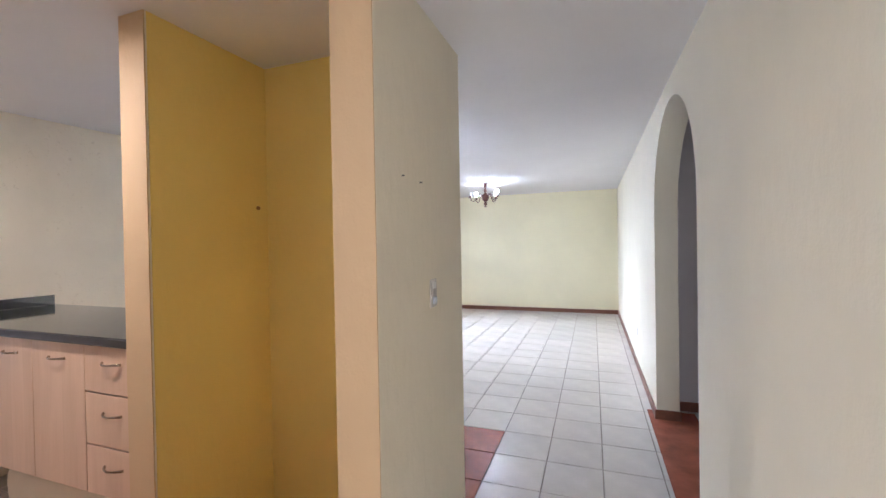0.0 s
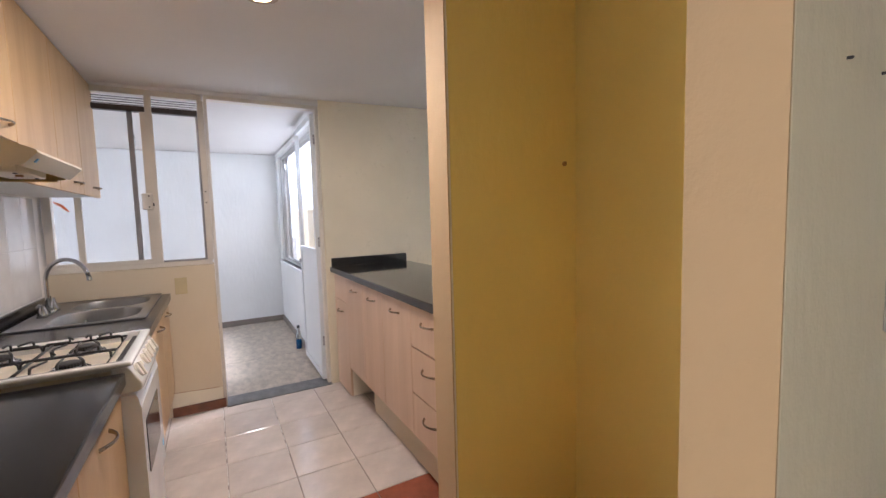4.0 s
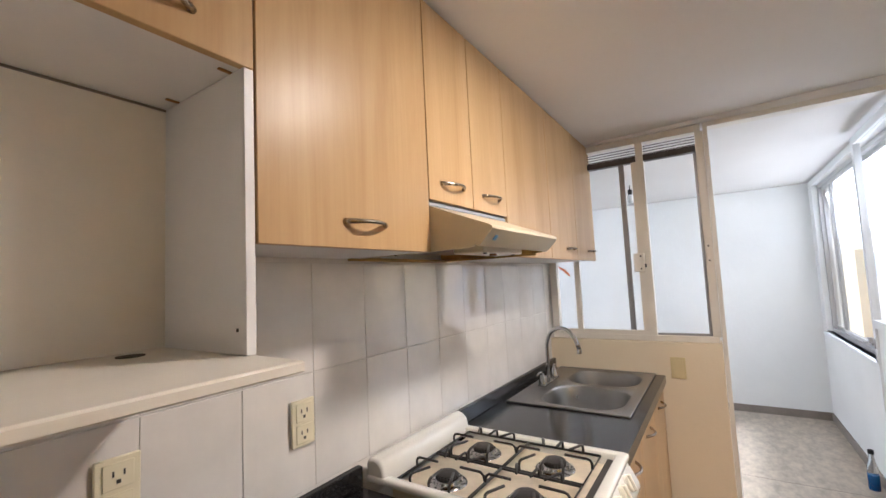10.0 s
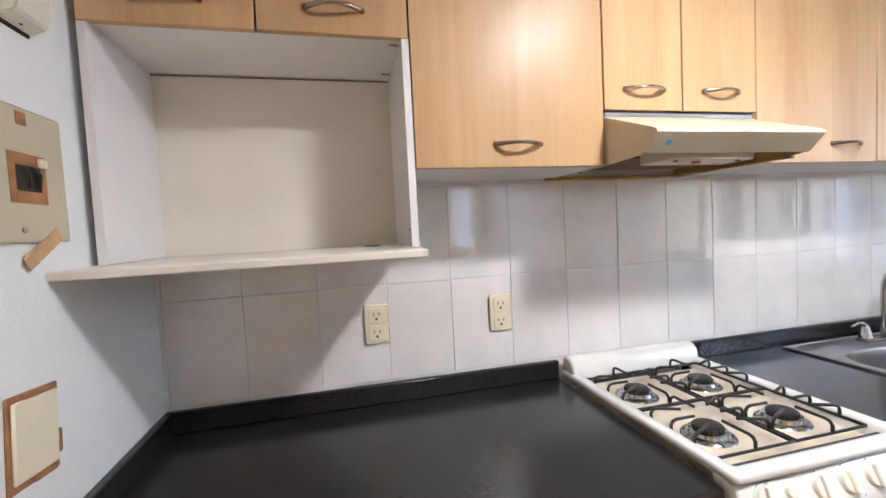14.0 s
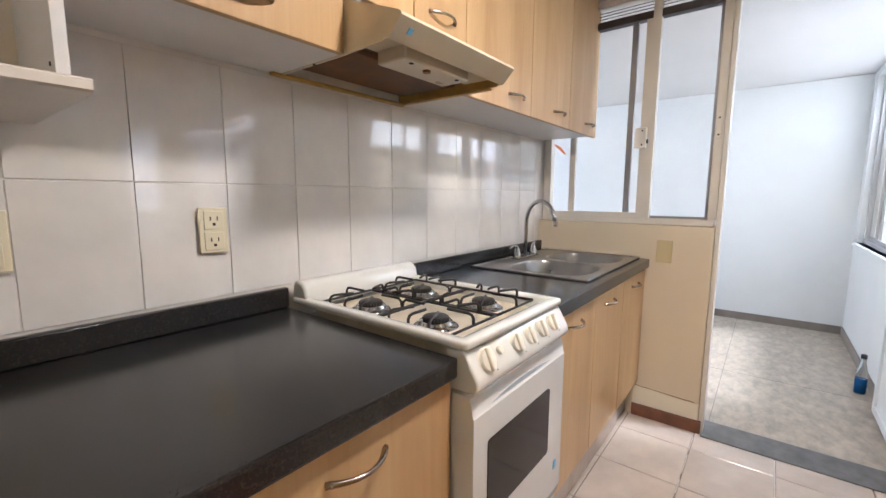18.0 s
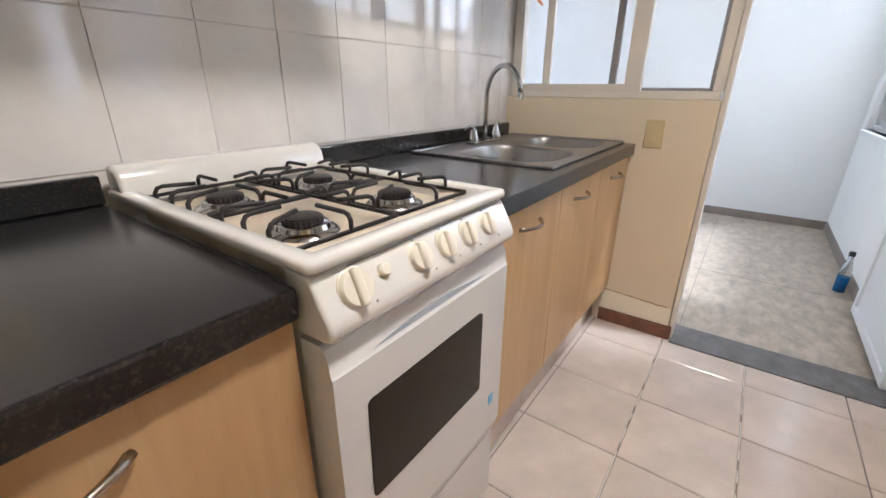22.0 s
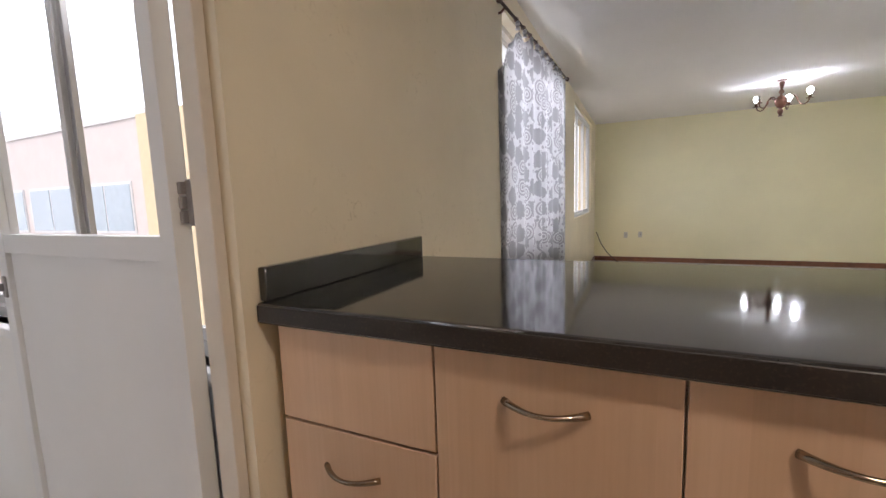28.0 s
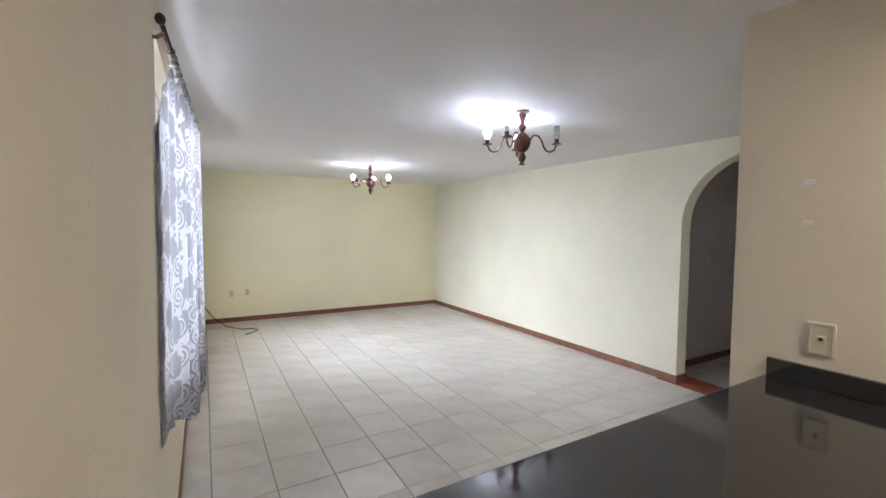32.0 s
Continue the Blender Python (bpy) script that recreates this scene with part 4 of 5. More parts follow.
tp = thing("tap", (-2.26, 0.83, 0.897), "chrome gooseneck tap with two lever handles on the sink", "tap")
FX, FY = -2.240, 0.800
part("base_bar", box(FX - 0.12, FX + 0.12, FY - 0.022, FY + 0.022, 0.903, 0.914, bevel=0.005, seg=2), M_CHROME, tp)
DX, DY = 0.46, 0.887      # the spout is swung towards the near bowl
neck = [(FX, FY, 0.912), (FX, FY, 1.0), (FX, FY, 1.09)] + [(FX + DX * 0.118 * (1 - math.cos(a)), FY + DY * 0.118 * (1 - math.cos(a)), 1.09 + 0.118 * math.sin(a)) for a in [math.pi * k / 16 for k in range(1, 15)]] + [(FX + DX * 0.236, FY + DY * 0.236, 1.112)]
part("spout", tube(neck, 0.0105, seg=12), M_CHROME, tp, "", True)
part("nozzle", lathe([(0.008, 0.0), (0.0122, 0.002), (0.0125, 0.018), (0.0108, 0.026)], 14, (FX + DX * 0.237, FY + DY * 0.237, 1.086)), M_CHROME, tp)
for sx in (-0.095, 0.095):
    h = part("valve", lathe([(0.024, 0.0), (0.024, 0.006), (0.021, 0.018), (0.0145, 0.036), (0.0105, 0.050), (0.006, 0.058)], 18, (FX + sx, FY, 0.912)), M_CHROME, tp, "", True)
    part("lever", tube([(FX + sx, FY, 0.958), (FX + sx * 1.10, FY - 0.003, 0.974), (FX + sx * 1.3, FY - 0.006, 0.976), (FX + sx * 1.62, FY - 0.010, 0.963)], [0.009, 0.0068, 0.0055, 0.0042], seg=8), M_CHROME, h, "", True)
for c in tp.children:
    c.matrix_parent_inverse = tp.matrix_world.inverted()

# ---- kitchen window ----
def slat(x0, x1, y0, y1, z, t=0.004, rise=-0.006):
    """A thin tilted louvre slat."""
    bm = box(x0, x1, y0, y1, z, z + t)
    for v in bm.verts:
        v.co.z += rise * (v.co.x - x0) / (x1 - x0)
    return bm


kw = thing("window_kitchen", (XWH, 1.15, 1.1), "cream aluminium sliding window above the half wall", "window", "", "structure")
WX0, WX1 = -2.715, -2.660
part("window_frame", boxes([(WX0, WX1, 0.70, 1.615, 1.086, 1.118), (WX0, WX1, 0.70, 1.615, 2.262, 2.300), (WX0, WX1, 0.70, 0.745, 1.118, 2.262), (WX0, WX1, 1.585, 1.625, 1.118, 2.262)], 0.002), M_ALU, kw)
s1 = part("sash", boxes([(WX0 + 0.03, WX0 + 0.05, 0.745, 1.275, 1.118, 1.145), (WX0 + 0.03, WX0 + 0.05, 0.86, 0.895, 1.145, 2.155), (WX0 + 0.03, WX0 + 0.05, 1.245, 1.275, 1.145, 2.155)], 0.001), M_ALU, kw)
part("pane", box(WX0 + 0.039, WX0 + 0.042, 0.745, 1.245, 1.145, 2.155), M_GLASS, s1).visible_shadow = False
s2 = part("sash", boxes([(WX0 + 0.006, WX0 + 0.026, 1.17, 1.585, 1.118, 1.13), (WX0 + 0.006, WX0 + 0.026, 1.17, 1.20, 1.13, 2.155), (WX0 + 0.006, WX0 + 0.026, 1.57, 1.585, 1.13, 2.155)], 0.001), M_ALUDK, kw)
part("pane", box(WX0 + 0.015, WX0 + 0.018, 1.20, 1.57, 1.13, 2.155), M_GLASS, s2).visible_shadow = False
part("mullion", box(WX0 + 0.012, WX1, 1.275, 1.315, 1.118, 2.262), M_ALU, kw)
part("louvre_rail", box(WX0 + 0.004, WX0 + 0.053, 0.746, 1.584, 2.152, 2.187, bevel=0.002), M_LOUVREDK, kw, "dark brown rail under the louvres")
for k in range(4):
    z = 2.199 + k * 0.0155
    part("louvre", slat(WX0 + 0.016, WX0 + 0.032, 0.746, 1.584, z), M_LOUVRE, kw)
lk = part("lock", box(WX1, WX1 + 0.022, 1.222, 1.282, 1.49, 1.60, bevel=0.004), M_ALU, kw, "cream sash lock")
part("latch", box(WX1 + 0.004, WX1 + 0.018, 1.2825, 1.290, 1.515, 1.535), M_BLACKP, lk)
for z in (1.508, 1.582):
    part("screw", lathe([(0.005, 0.0), (0.004, 0.002)], 8), M_SLOT, lk).matrix_basis = Matrix.Translation((WX1 + 0.0225, 1.262, z)) @ Matrix.Rotation(radians(90), 4, "Y")
sp = part("strike_plate", box(WX1 + 0.001, WX1 + 0.008, 1.590, 1.616, 1.515, 1.635, bevel=0.002), M_ALU, kw, "cream strike plate")
for z in (1.535, 1.615):
    part("screw", lathe([(0.005, 0.0), (0.004, 0.002)], 8), M_SLOT, sp).matrix_basis = Matrix.Translation((WX1 + 0.0085, 1.603, z)) @ Matrix.Rotation(radians(90), 4, "Y")
for c in kw.children:
    c.matrix_parent_inverse = kw.matrix_world.inverted()

# ---- laundry door: frame, and the leaf standing open into the laundry ----
df = thing("door_frame", (XWH, 2.0, 0), "cream aluminium frame of the open laundry door", "door frame", "", "structure")
part("jamb", box(-2.72, -2.643, 1.627, 1.648, 0, 2.300, bevel=0.002), M_ALU, df)
part("jamb", box(-2.70, -2.648, 2.408, 2.433, 0, 2.300, bevel=0.002), M_ALU, df)
part("head", box(-2.72, -2.64, 1.648, 2.408, 2.272, 2.300, bevel=0.002), M_ALU, df)
for z in (0.35, 1.20, 2.05):
    part("hinge", boxes([(-2.718, -2.700, 2.409, 2.418, z - 0.045, z + 0.045), (-2.727, -2.716, 2.398, 2.412, z - 0.040, z - 0.016), (-2.727, -2.716, 2.398, 2.412, z - 0.012, z + 0.012), (-2.727, -2.716, 2.398, 2.412, z + 0.016, z + 0.040)], 0.002), M_ALUDK, df, "worn steel hinge")
for c in df.children:
    c.matrix_parent_inverse = df.matrix_world.inverted()


def ribbed(x0, x1, y0, y1, z0, z1, pitch=0.011, depth=0.0006):
    """One thin panel whose two faces carry shallow upright ribs."""
    n = int((x1 - x0) / pitch)
    bm = bmesh.new()
    loops = []
    for z in (z0, z1):
        face, back = [], []
        for k in range(2 * n + 1):
            x, d = x0 + (x1 - x0) * k / (2 * n), depth * (k % 2)
            face.append(bm.verts.new((x, y0 + d, z)))
            back.append(bm.verts.new((x, y1 - d, z)))
        loops.append(face + back[::-1])
    low, high = loops
    m = len(low)
    for k in range(m):
        bm.faces.new((low[k], low[(k + 1) % m], high[(k + 1) % m], high[k]))
    bm.faces.new(low)
    bm.faces.new(high)
    bmesh.ops.recalc_face_normals(bm, faces=bm.faces)
    return bm


dl = thing("door_laundry", (-2.745, 2.352, 0.0), "open white aluminium door with a glazed upper half", "door", "", "structure")
DW = 0.79
for z0, z1 in ((0.012, 0.055), (1.085, 1.135), (2.215, 2.26)):
    part("rail", box(-DW + 0.045, -0.045, -0.037, -0.001, z0, z1, bevel=0.001), M_WPVC, dl, "white aluminium rail")
for x0 in (-DW, -0.045):
    part("stile", box(x0, x0 + 0.045, -0.038, 0, 0.012, 2.26, bevel=0.001), M_WPVC, dl, "white aluminium stile")
part("lower_panel", ribbed(-DW + 0.045, -0.045, -0.026, -0.012, 0.055, 1.085), M_WPVC, dl, "white lower panel")
part("pane", box(-DW + 0.045, -0.045, -0.021, -0.017, 1.135, 2.215), M_GLASS, dl).visible_shadow = False
dk = part("lock_case", box(-DW + 0.006, -DW + 0.030, -0.042, 0.004, 0.96, 1.02, bevel=0.003), M_ALUDK, dl, "grey lock")
part("thumb_turn", box(-DW + 0.014, -DW + 0.020, -0.054, -0.042, 0.98, 1.0, bevel=0.001), M_ALUDK, dk)
dl.matrix_world = Matrix.Translation((-2.727, 2.421, 0.0)) @ Matrix.Rotation(radians(-0.6), 4, "Z")

# ---- laundry window ----
def slider(name, m, h, mats, label, cuts, group="", bar=0.032):
    """An aluminium sliding window in its own plane: x across, z up, y out; cuts: the edges of its lights along x."""
    o = thing(name, m, label, "window", group, "structure")
    w = cuts[-1]
    part("window_frame", boxes([(0, w, -0.03, 0.03, 0, 0.035), (0, w, -0.03, 0.03, h - 0.035, h), (0, 0.035, -0.03, 0.03, 0.035, h - 0.035), (w - 0.035, w, -0.03, 0.03, 0.035, h - 0.035)], 0.002), mats[0], o)
    n = len(cuts) - 1
    for k in range(n):
        x0, x1 = cuts[k] + (0.035 if k == 0 else -0.02), cuts[k + 1] + (0.02 if k < n - 1 else -0.035)
        yo = -0.012 if k % 2 else 0.006
        s = part("sash", boxes([(x0, x1, yo - 0.008, yo + 0.008, 0.035, 0.065), (x0, x1, yo - 0.008, yo + 0.008, h - 0.065, h - 0.035), (x0, x0 + bar, yo - 0.008, yo + 0.008, 0.065, h - 0.065), (x1 - bar, x1, yo - 0.008, yo + 0.008, 0.065, h - 0.065)], 0.001), mats[0], o)
        part("pane", box(x0 + bar, x1 - bar, yo - 0.002, yo + 0.002, 0.065, h - 0.065), mats[1], s).visible_shadow = False
    return o


wl_ = slider("window_laundry", pose(LW[0], 2.53, LW[2]), LW[3] - LW[2], (M_ALUW, M_GLASS), "wide pale aluminium sliding window of the laundry", (0, 0.42, 1.24, 1.95, LW[1] - LW[0]), "", 0.026)
ct = part("catch", box(1.225, 1.262, -0.052, -0.030, 0.075, 0.115, bevel=0.004), M_ALUDK, wl_, "small grey window catch")
part("lever", tube([(1.24, -0.05, 0.085), (1.20, -0.062, 0.075), (1.16, -0.058, 0.078)], 0.006, seg=6), M_ALUDK, ct)
structure("window_sill_laundry", boxes([(LW[0], LW[1], 2.43, 2.50, LW[2] - 0.03, LW[2])], 0.003), M_WPVC, "white sill of the laundry window", "sill")
slider("window_laundry_end", pose(-5.1, -1.33, 0.9), 1.2, (M_ALUW, M_GLASS), "aluminium sliding window at the far side of the laundry", (0, 0.57, 1.13, 1.7))
slider("window_living", pose(-2.71, W1[1], W1[2], 0, 0, -90), W1[3] - W1[2], (M_ALU, M_FROST), "white aluminium window behind the curtain", (0, 0.74, W1[1] - W1[0]), "living room windows")
slider("window_living", pose(-2.68, W2[1], W2[2], 0, 0, -90), W2[3] - W2[2], (M_WPVC, M_GLASS), "white aluminium window at the far end of the room", (0, 0.67, 1.33, W2[1] - W2[0]), "living room windows")

# ---- chandeliers ----
def chandelier(x, y, lit, watts, label):
    c = thing("chandelier", (x, y, 2.0), label, "chandelier", "chandeliers")
    top = ceil_z(y) - 2.0
    z0 = 0.0
    part("ceiling_rose", lathe([(0.045, top - 0.012), (0.05, top - 0.002), (0.02, top)], 16), M_BRONZE, c)
    part("stem", lathe([(0.010, 0.235), (0.020, 0.25), (0.028, 0.27), (0.018, 0.29), (0.012, 0.30), (0.016, 0.315), (0.030, top - 0.03), (0.012, top - 0.012)], 16), M_BRONZE, c, "", True)
    part("urn", lathe([(0.012, 0.085), (0.035, 0.10), (0.055, 0.13), (0.062, 0.165), (0.050, 0.20), (0.022, 0.225), (0.010, 0.24)], 24, flute=1), M_BRONZE, c, "", False)
    part("finial", lathe([(0.022, 0.0), (0.022, 0.008), (0.010, 0.015), (0.024, 0.035), (0.030, 0.055), (0.020, 0.08), (0.012, 0.09)], 20, flute=1), M_BRONZE, c)
    for k, deg in enumerate((-28, 60, 142, 205)):
        a = radians(deg)
        d = Vector((math.cos(a), math.sin(a), 0))
        pts = [d * r + Vector((0, 0, z)) for r, z in ((0.045, 0.15), (0.058, 0.185), (0.085, 0.213), (0.115, 0.210), (0.140, 0.180), (0.155, 0.135), (0.175, 0.105), (0.205, 0.095), (0.235, 0.112), (0.25, 0.15))]
        arm = part("arm", tube(pts, 0.0065, seg=8), M_BRONZE, c, "", True)
        e = d * 0.25
        part("cup", lathe([(0.012, 0.145), (0.034, 0.150), (0.036, 0.155), (0.016, 0.158), (0.017, 0.19)], 14, (e.x, e.y, 0)), M_BRONZE, arm)
        if k in lit:
            part("bulb", lathe([(0.013, 0.19), (0.014, 0.203), (0.024, 0.215), (0.030, 0.230), (0.030, 0.244), (0.024, 0.259), (0.013, 0.268), (0.004, 0.270)], 16, (e.x, e.y, 0)), M_BULB, arm, "lit white bulb", True)
            lamp("chandelier_bulb_light", "POINT", pose(x + e.x, y + e.y, 2.237), watts, COOL, 0.032)
        elif k == 0:
            b = part("unlit_bulb", lathe([(0.015, 0.19), (0.022, 0.196), (0.022, 0.216), (0.018, 0.222)], 14, (e.x, e.y, 0)), M_OPAL, arm, "unlit compact fluorescent bulb")
            part("spiral", tube([(e.x + 0.017 * math.cos(q * 0.55), e.y + 0.017 * math.sin(q * 0.55), 0.226 + 0.0016 * q) for q in range(38)], 0.0055, seg=6), M_OPAL, b, "", True)
        else:
            part("socket", lathe([(0.015, 0.19), (0.014, 0.212), (0.017, 0.214), (0.017, 0.228), (0.012, 0.229)], 12, (e.x, e.y, 0)), M_OPAL, arm, "empty white socket")
    return c


M_BULB = glowing("lit_bulb_glass", (0.9, 0.96, 1.0), 30)
M_BULBW = glowing("lit_warm_bulb", (1.0, 0.62, 0.28), 8)
M_OPAL = plain("opal_glass", (0.72, 0.74, 0.74), 0.2)
chandelier(-0.480, 4.77, (1, 2), 70, "antique copper four-arm chandelier with few bulbs lit")
chandelier(-0.475, 7.92, (0, 1, 2), 32, "antique copper four-arm chandelier near the far wall")

# kitchen ceiling lamp
M_RIM = plain("tarnished_rim", (0.42, 0.34, 0.27), 0.35, 0.6)
kl = thing("ceiling_lamp", (-1.10, 1.86, ceil_z(1.86)), "flush white ceiling lamp with a warm lit disc", "lamp")
part("ring", lathe([(0.075, 0.003), (0.075, -0.004), (0.068, -0.009), (0.052, -0.009), (0.047, -0.004)], 28), M_RIM, kl, "", True)
part("lit_disc", lathe([(0.048, -0.004), (0.048, -0.008), (0.035, -0.011), (0.01, -0.012)], 24), M_BULBW, kl, "warm lit diffuser disc", True)

# ---- curtain on its rod ----
def curtain():
    """Gathered cloth with deep folds, hung from rings."""
    bm = bmesh.new()
    cols, rows = 150, 40
    y0, y1, zt, zb = 4.115, 5.60, 2.165, 0.60
    grid = []
    for j in range(rows + 1):
        v = j / rows
        row = []
        for i in range(cols + 1):
            u = i / cols
            fold = math.sin(u * math.pi * 2 * 9 + 0.5 * math.sin(v * 3)) * (0.008 + 0.010 * v) + 0.005 * math.sin(u * 41 + v * 2)
            z = zt - (zt - zb - 0.16 + 0.32 * u) * v + 0.04 * v * math.sin(u * 9) - 0.30 * max(0, 1 - u * 5.5) * (1 - v) - (0.035 * abs(math.sin(u * math.pi * 9)) if v < 0.03 else 0)
            row.append(bm.verts.new((XW + 0.005 + 0.105 * u + (fold + 0.020) * min(1.0, 3.5 * max(0.0, u - 0.07)), y0 + (y1 - y0) * u + 0.012 * math.cos(u * 60) * v, z)))
        grid.append(row)
    for a, b in zip(grid, grid[1:]):
        for i in range(cols):
            bm.faces.new((a[i], a[i + 1], b[i + 1], b[i]))
    r = bmesh.ops.solidify(bm, geom=list(bm.faces), thickness=0.0015)
    return bm


def cloth_material():
    m, nd, ln, bs = nodes_of("printed_curtain_cloth")
    tc = nd.new("ShaderNodeTexCoord")
    xyz = nd.new("ShaderNodeSeparateXYZ")
    ln.new(tc.outputs["Object"], xyz.inputs[0])
    mp = nd.new("ShaderNodeCombineXYZ")
    ln.new(xyz.outputs[1], mp.inputs[0])
    ln.new(xyz.outputs[2], mp.inputs[1])

    def voronoi(scale, feature):
        v = nd.new("ShaderNodeTexVoronoi")
        v.feature, v.voronoi_dimensions = feature, "2D"
        v.inputs["Scale"].default_value, v.inputs["Randomness"].default_value = scale, 0.55
        ln.new(mp.outputs[0], v.inputs["Vector"])
        return v

    def limits(src, lo, hi, a=0.0, b=1.0):
        q = nd.new("ShaderNodeMapRange")
        q.inputs[1].default_value, q.inputs[2].default_value = lo, hi
        q.inputs[3].default_value, q.inputs[4].default_value = a, b
        ln.new(src, q.inputs[0])
        return q.outputs[0]

    def calc(op, a, b):
        q = nd.new("ShaderNodeMath")
        q.operation = op
        for s, v in zip(q.inputs, (a, b)):
            if isinstance(v, float):
                s.default_value = v
            else:
                ln.new(v, s)
        return q.outputs[0]

    vo, edge = voronoi(8.4, "F1"), voronoi(8.4, "DISTANCE_TO_EDGE")
    no = nd.new("ShaderNodeTexNoise")
    no.inputs["Scale"].default_value = 25.0
    ln.new(mp.outputs[0], no.inputs["Vector"])
    lobed = calc("ADD", vo.outputs["Distance"], calc("MULTIPLY", no.outputs[0], 0.45))
    small = voronoi(21.0, "F1")
    buds = limits(calc("ADD", small.outputs["Distance"], calc("MULTIPLY", no.outputs[0], 0.3)), 0.36, 0.40, 1.0, 0.0)
    blob = calc("MAXIMUM", limits(lobed, 0.66, 0.70, 1.0, 0.0), calc("MULTIPLY", buds, limits(edge.outputs["Distance"], 0.28, 0.30, 1.0, 0.0)))
    wave = limits(calc("SINE", calc("MULTIPLY", vo.outputs["Distance"], 36.0), 0.0), -0.40, 0.05)
    disc = limits(vo.outputs["Distance"], 0.47, 0.49, 1.0, 0.0)
    sep = nd.new("ShaderNodeSeparateColor")
    ln.new(vo.outputs["Color"], sep.inputs[0])
    some = limits(sep.outputs[0], 0.45, 0.46)
    ringed = calc("MULTIPLY", calc("MULTIPLY", wave, disc), some)
    plainc = calc("MULTIPLY", blob, limits(sep.outputs[0], 0.45, 0.46, 1.0, 0.0))
    pick = calc("MAXIMUM", calc("MAXIMUM", ringed, plainc), calc("MULTIPLY", buds, limits(edge.outputs["Distance"], 0.12, 0.14, 1.0, 0.0)))
    r = ramp(nd, ln, pick, [(0.2, (0.58, 0.575, 0.59)), (0.8, (0.35, 0.345, 0.355))])
    ln.new(r.outputs[0], bs.inputs["Base Color"])
    bs.inputs["Roughness"].default_value = 0.9
    tr = nd.new("ShaderNodeBsdfTranslucent")
    ln.new(r.outputs[0], tr.inputs[0])
    ms = nd.new("ShaderNodeMixShader")
    ms.inputs[0].default_value = 0.12
    ln.new(bs.outputs[0], ms.inputs[1])
    ln.new(tr.outputs[0], ms.inputs[2])
    ln.new(ms.outputs[0], nd["Material Output"].inputs[0])
    return m


M_CLOTH = cloth_material()


def ROD(y):
    return -2.590 + 0.05 * (y - 4.1)


M_RODWOOD = plain("dark_brown_varnish", (0.05, 0.028, 0.02), 0.35, vary=0.25, scale=20)
cr = thing("curtain_rod", (-2.50, 4.9, 2.2), "thin dark brown curtain rod with round finials", "curtain rod")
part("rod", tube([(ROD(4.10), 4.10, 2.20), (ROD(5.78), 5.78, 2.20)], 0.008, seg=10), M_RODWOOD, cr, "", True)
for y in (4.08, 5.80):
    part("finial", lathe([(0.006, -0.018), (0.013, -0.012), (0.017, 0.0), (0.013, 0.012), (0.006, 0.018)], 14, (ROD(y), y, 2.20)), M_RODWOOD, cr, "", True)
for y in (4.16, 5.70):
    part("bracket", tube([(XW, y, 2.17), (ROD(y) - 0.02, y, 2.17), (ROD(y), y, 2.187)], 0.007, seg=8), M_BRONZE, cr)
for k in range(9):
    y = 4.36 + k * 0.14
    bm = tube([(ROD(y) + 0.012 * math.cos(a), y, 2.20 + 0.012 * math.sin(a)) for a in [2 * math.pi * q / 12 for q in range(13)]], 0.0025, seg=6)
    part("ring", bm, M_BRONZE, cr)
    part("knot", lathe([(0.005, 0.0), (0.013, -0.010), (0.015, -0.022), (0.009, -0.034), (0.016, -0.048)], 9, (ROD(y) + 0.008, y, 2.192), flute=1), M_CLOTH, cr, "gathered knot of curtain cloth", True)
for c in cr.children:
    c.matrix_parent_inverse = cr.matrix_world.inverted()
tagged(mesh_ob("curtain", curtain(), M_CLOTH, None, "", True), "white curtain printed with grey flowers, hanging from the rod", "curtain")

